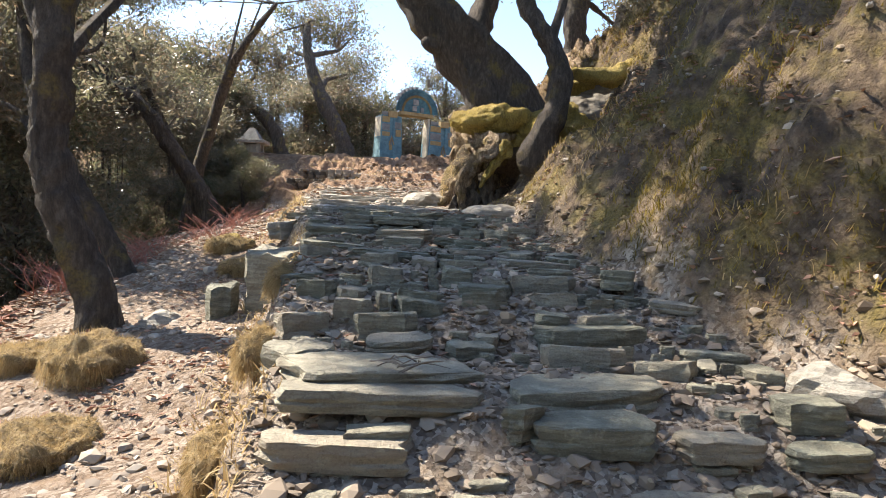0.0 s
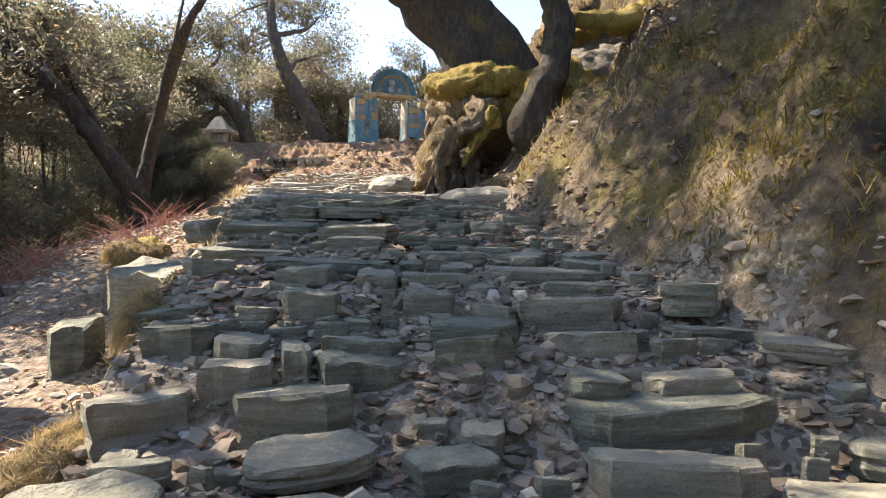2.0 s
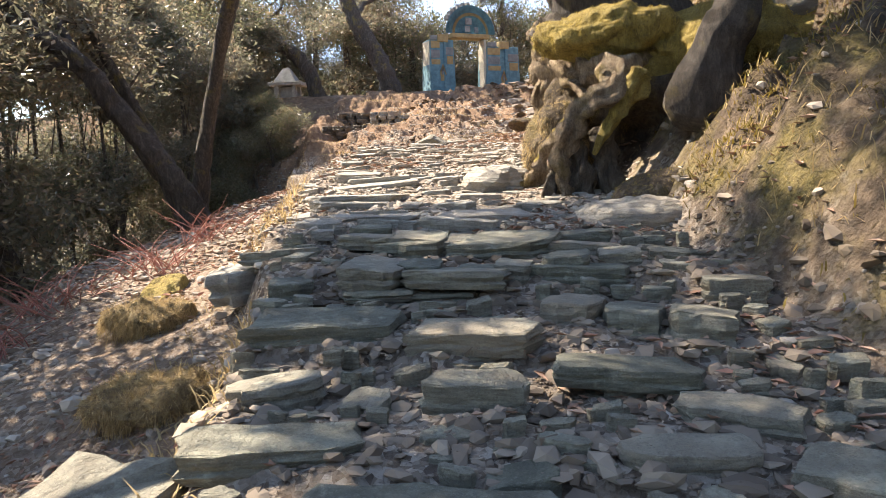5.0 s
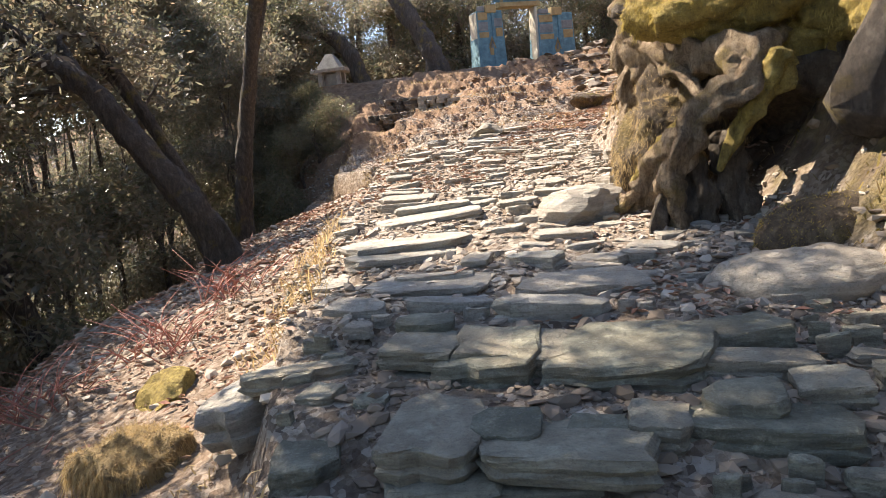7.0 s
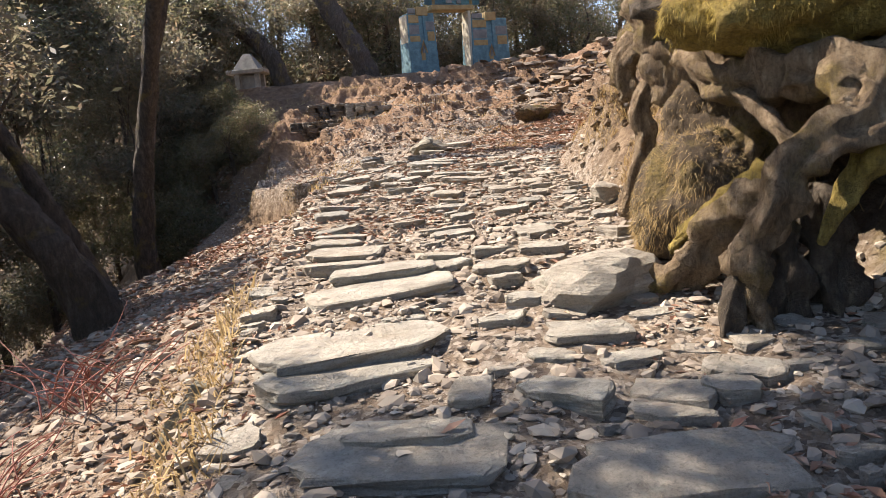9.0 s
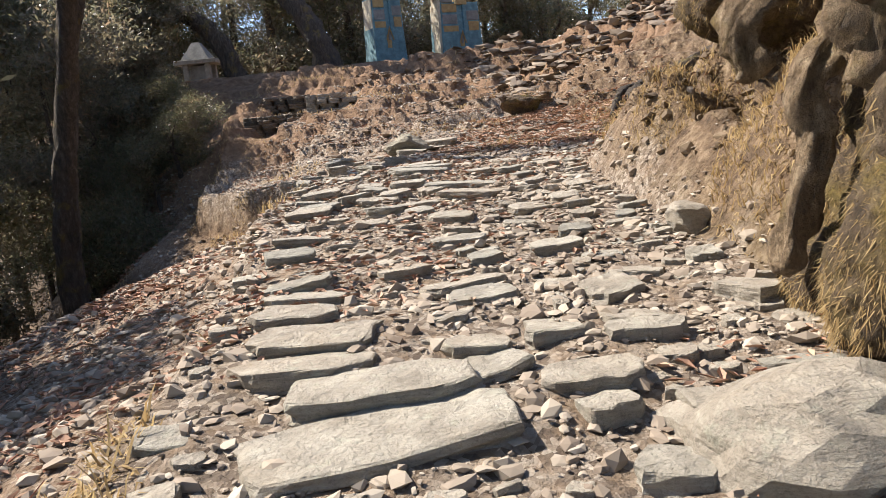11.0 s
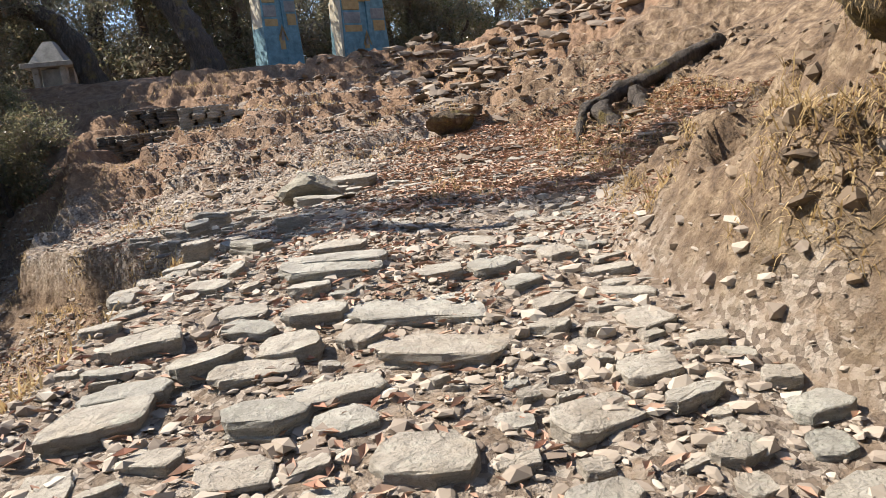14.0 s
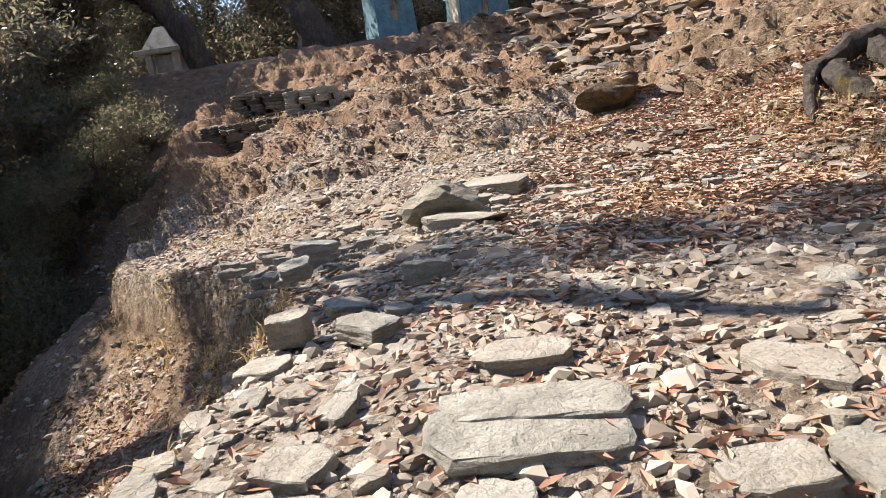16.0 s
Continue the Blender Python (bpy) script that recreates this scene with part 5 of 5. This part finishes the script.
FLIGHT_2 = [
    (0.92, 5.35, 1.24, 5.30),
    (-0.61, 5.36, -0.36, 5.37),
    (-0.21, 5.39, 0.12, 5.42),
    (-0.33, 5.43, -0.22, 5.45),
    (0.20, 5.52, 0.51, 5.52),
    (-0.64, 5.56, -0.44, 5.54),
    (-0.21, 5.57, 0.09, 5.55),
    (-0.93, 5.61, -0.67, 5.58),
    (0.64, 5.62, 0.98, 5.59),
    (0.18, 5.69, 0.53, 5.61),
    (0.58, 5.94, 1.05, 5.91),
    (0.36, 5.98, 0.55, 5.91),
    (-0.46, 6.06, -0.19, 6.06),
    (0.09, 6.08, 0.31, 6.05),
    (1.26, 6.29, 1.24, 6.05),
    (-0.18, 6.38, 0.03, 6.35),
    (0.01, 6.43, 0.44, 6.38),
    (0.51, 6.45, 1.10, 6.49),
]
FLIGHT_3 = [
    (-0.56, 6.45, -0.30, 6.43),
    (-1.01, 6.49, -0.76, 6.59),
    (-0.68, 6.64, -0.02, 6.72),
    (-1.19, 7.05, -0.54, 7.24),
    (0.56, 7.09, 0.81, 6.91),
    (0.15, 7.13, 0.56, 7.14),
    (-1.19, 7.52, -0.83, 7.65),
    (-0.51, 7.53, -0.05, 7.52),
    (-0.02, 7.67, 0.56, 7.65),
    (-0.58, 7.98, -0.07, 7.90),
    (-1.28, 8.02, -0.63, 8.11),
    (-0.02, 8.28, 0.74, 7.98),
    (-1.05, 8.64, -0.17, 8.54),
    (-0.73, 8.76, -0.49, 8.74),
    (-0.44, 8.77, -0.24, 8.74),
    (-0.14, 8.79, 0.54, 8.76),
    (-0.24, 8.82, 0.00, 8.80),
    (0.03, 8.91, 0.29, 8.87),
]
FLIGHT_4 = [
    (0.32, 9.03, 0.57, 8.97),
    (0.04, 9.17, 0.53, 9.21),
    (-0.96, 9.25, 0.14, 9.08),
    (-1.22, 9.35, -0.32, 9.30),
    (-0.09, 9.42, 0.53, 9.42),
    (-1.17, 9.68, -0.89, 9.70),
    (-0.69, 9.80, -0.18, 9.80),
    (-0.66, 9.97, 0.15, 10.11),
    (-1.21, 9.98, -0.73, 9.98),
    (-1.58, 10.24, -0.75, 10.19),
    (-0.27, 10.34, 0.17, 10.32),
    (-1.44, 10.52, -0.84, 10.44),
    (-0.33, 10.57, -0.02, 10.56),
    (-0.01, 10.67, 0.22, 10.71),
    (-0.99, 10.72, -0.79, 10.73),
    (-1.72, 10.77, -0.89, 11.12),
    (-0.36, 10.79, -0.05, 10.65),
    (-0.79, 10.83, -0.39, 10.62),
]
FLIGHT_5 = [
    (-0.02, 10.92, 0.27, 10.80),
    (-1.79, 10.97, -0.88, 11.28),
    (-0.65, 11.10, -0.45, 11.08),
    (-0.57, 11.30, -0.10, 11.29),
    (-0.87, 11.51, -0.62, 11.49),
    (-0.75, 11.84, -0.52, 11.74),
    (-1.82, 11.84, -0.93, 12.10),
    (-1.61, 11.98, -0.94, 12.25),
    (-0.56, 12.07, -0.12, 11.85),
    (-0.79, 12.11, -0.55, 12.17),
    (-1.85, 12.28, -1.01, 12.29),
    (-0.89, 12.31, -0.54, 12.30),
    (-1.08, 12.39, -0.85, 12.58),
    (-2.00, 12.51, -1.39, 12.56),
    (-1.18, 12.63, -0.93, 12.63),
    (-0.54, 12.65, -0.19, 12.69),
    (-0.88, 12.71, -0.61, 12.73),
    (-2.03, 12.78, -1.44, 12.78),
]
FLIGHT_6 = [
    (-0.59, 12.79, -0.25, 12.79),
    (-1.24, 12.96, -1.03, 12.98),
    (-0.50, 13.04, -0.20, 13.18),
    (-2.03, 13.07, -1.65, 13.13),
    (-0.08, 13.10, 0.09, 12.86),
    (-1.14, 13.11, -0.82, 13.18),
    (-1.22, 13.28, -0.81, 13.46),
    (-0.39, 13.36, -0.15, 13.31),
    (-2.04, 13.37, -1.64, 13.40),
    (0.03, 13.44, 0.24, 13.46),
    (-2.10, 13.53, -1.70, 13.59),
    (-0.37, 13.58, -0.19, 13.71),
    (-1.50, 13.61, -1.21, 13.67),
    (-1.00, 13.77, -0.81, 13.84),
    (-0.71, 13.84, -0.40, 13.81),
    (-1.60, 13.88, -1.21, 13.92),
    (-2.21, 14.09, -1.89, 14.13),
    (-0.48, 14.17, -0.23, 14.19),
]
FLIGHT_7 = [
    (-1.19, 14.18, -0.82, 14.23),
    (-1.20, 14.42, -0.90, 14.42),
    (-2.27, 14.51, -1.72, 14.61),
    (-1.25, 14.73, -0.96, 14.67),
    (-0.69, 14.77, -0.36, 14.83),
    (-1.75, 15.13, -1.41, 15.07),
    (-1.51, 15.21, -1.10, 15.25),
    (-2.32, 15.22, -1.92, 15.26),
    (-2.27, 15.45, -1.92, 15.47),
    (-1.81, 15.45, -1.42, 15.48),
    (-1.22, 15.47, -0.69, 15.30),
    (-1.94, 15.56, -1.66, 15.67),
    (-1.23, 15.56, -0.69, 15.52),
    (-0.58, 15.61, -0.41, 15.53),
    (-1.63, 15.65, -1.37, 15.64),
    (-1.36, 15.74, -1.21, 15.64),
    (-1.38, 15.81, -0.61, 15.69),
    (-2.31, 15.85, -1.91, 15.93),
]
FLIGHT_8 = [
    (-1.84, 15.97, -1.59, 15.88),
    (-1.55, 15.97, -1.27, 15.94),
    (-0.61, 16.29, -0.35, 16.32),
    (-0.24, 16.31, -0.03, 16.35),
    (-1.37, 16.31, -1.21, 16.25),
    (-0.94, 16.35, -0.65, 16.31),
    (-1.58, 16.40, -1.38, 16.33),
    (-1.60, 16.57, -1.01, 16.50),
    (-1.61, 16.72, -1.03, 16.68),
    (-0.72, 16.90, -0.46, 16.65),
    (-1.45, 17.16, -1.13, 17.09),
    (-1.06, 17.85, -0.62, 17.72),
    (-2.09, 17.86, -1.82, 17.62),
    (-2.33, 17.90, -2.11, 17.94),
    (-1.36, 18.19, -1.04, 18.14),
    (-1.82, 18.59, -1.47, 18.52),
    (-2.55, 18.94, -2.32, 18.95),
    (-2.59, 19.52, -2.25, 19.44),
]
FLIGHT_9 = [
    (-1.70, 19.71, -1.20, 19.55),
    (-0.62, 20.00, -0.35, 19.95),
    (-1.48, 20.73, -0.86, 20.41),
]
FLIGHTS = FLIGHT_1 + FLIGHT_2 + FLIGHT_3 + FLIGHT_4 + FLIGHT_5 + FLIGHT_6 + FLIGHT_7 + FLIGHT_8 + FLIGHT_9

stairs = thing("stone_steps", "rough hillside steps of split grey slate", "steps", kind="structure")
SLABS = [slab_mesh(500 + i, M_SLATE, 0.68) for i in range(18)]
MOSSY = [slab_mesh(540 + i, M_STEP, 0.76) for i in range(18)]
rs = random.Random(12)
taken = []


def lay(x, y, z, wide, deep, thick, turn, tip=0.0, roll_=0.0):
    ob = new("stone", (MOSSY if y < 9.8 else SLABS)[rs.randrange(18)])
    ob.parent = stairs
    ob.matrix_basis = pose(x, y, z, tip, roll_, turn) @ Matrix.Diagonal((wide, deep, thick, 1))


def bed(x, y, z, wide, deep, thick, turn, tip=0.0, roll_=0.0):
    """A slate of the courses and chinks between the step stones."""
    m = pose(x, y, z, tip, roll_, turn) @ Matrix.Diagonal((wide, deep, thick, 1))
    me, start, side = SLABS[rs.randrange(18)], sum(len(v) for v in loose_v[y < 9.8]), y < 9.8
    loose_v[side].append([tuple(m @ v.co) for v in me.vertices])
    loose_f[side].extend(tuple(start + i for i in p.vertices) for p in me.polygons)


loose_v, loose_f = ([], []), ([], [])
for x0, y0, x1, y1 in FLIGHTS:
    wide = math.hypot(x1 - x0, y1 - y0)
    x, y = (x0 + x1) / 2, (y0 + y1) / 2
    chunky = 4.6 < y < 6.45
    deep = min(max(0.48 * wide, 0.22), 0.55) * rs.uniform(0.85, 1.2)
    thick = rs.uniform(0.16, 0.24) if chunky else rs.uniform(0.085, 0.14)
    z = float(tread(y + deep * 0.5)) + (rs.uniform(0.04, 0.09) if y < 10 else rs.uniform(0.015, 0.055))
    turn = math.degrees(math.atan2(y1 - y0, x1 - x0)) + rs.uniform(-4, 4)
    pieces = [(0.0, 1.0)] if wide < 0.75 or y > 10 or y < 7 else rs.choice(([(-0.22, 0.56), (0.28, 0.44)], [(-0.3, 0.4), (0.2, 0.6)], [(-0.33, 0.34), (0.0, 0.33), (0.34, 0.33)]))
    for shift, share in pieces:
        lay(x + (x1 - x0) * shift, y + (y1 - y0) * shift, z + (rs.uniform(-0.025, 0.025) if share < 1 else 0), wide * share * 1.12, deep * rs.uniform(0.85, 1.2), thick * rs.uniform(0.8, 1.2), turn + rs.uniform(-5, 5) * (share < 1), rs.uniform(-5, 5), rs.uniform(-5, 5))
    taken.append((x, y + deep / 2, wide * 0.55, deep * 0.6))
    if y < 10 and not chunky:
        low = z - thick * 0.85
        for _ in range(3):
            t, w_ = rs.uniform(0.05, 0.09), wide * rs.uniform(0.4, 0.9)
            bed(x + rs.uniform(-0.5, 0.5) * (wide - w_), y + rs.uniform(-0.03, 0.07), low, w_, deep, t, turn + rs.uniform(-8, 8), rs.uniform(-3, 3), rs.uniform(-4, 4))
            low -= t * rs.uniform(0.3, 0.9)
count = len(FLIGHTS)
for k in range(16000):
    if count >= 1150:
        break
    y = rs.uniform(3.6, 18.5 if k < 9000 else 21.0)
    x = rs.uniform(float(edge_left(y)) + 0.08, min(float(edge_right(y)) - 0.05, 2.2))
    if count < 300:
        wide, deep = (rs.uniform(0.14, 0.56), rs.uniform(0.14, 0.34)) if y < 10 else (rs.uniform(0.1, 0.38), rs.uniform(0.1, 0.24))
    else:
        wide = rs.uniform(0.08, 0.3)
        deep = wide * rs.uniform(0.35, 0.8)
    if any(abs(x - a) < c + wide * 0.45 and abs(y + deep / 2 - b) < d + deep * 0.45 for a, b, c, d in taken):
        continue
    taken.append((x, y + deep / 2, wide * 0.5, deep * 0.5))
    (lay if count < 300 else bed)(x, y, float(tread(y + deep * 0.5)) - 0.18 * max(0.0, -1.2 - x) * float(step(16.5, 19, y)) + rs.uniform(-0.005, 0.06 if y < 10 else 0.03), wide, deep, rs.uniform(0.06, 0.13), rs.uniform(-25, 25), rs.uniform(-6, 7), rs.uniform(-6, 6))
    count += 1
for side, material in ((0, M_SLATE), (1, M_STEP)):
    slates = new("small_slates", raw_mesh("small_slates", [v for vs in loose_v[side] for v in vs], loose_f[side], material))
    slates.parent = stairs
    slates["kind"] = "stuff"
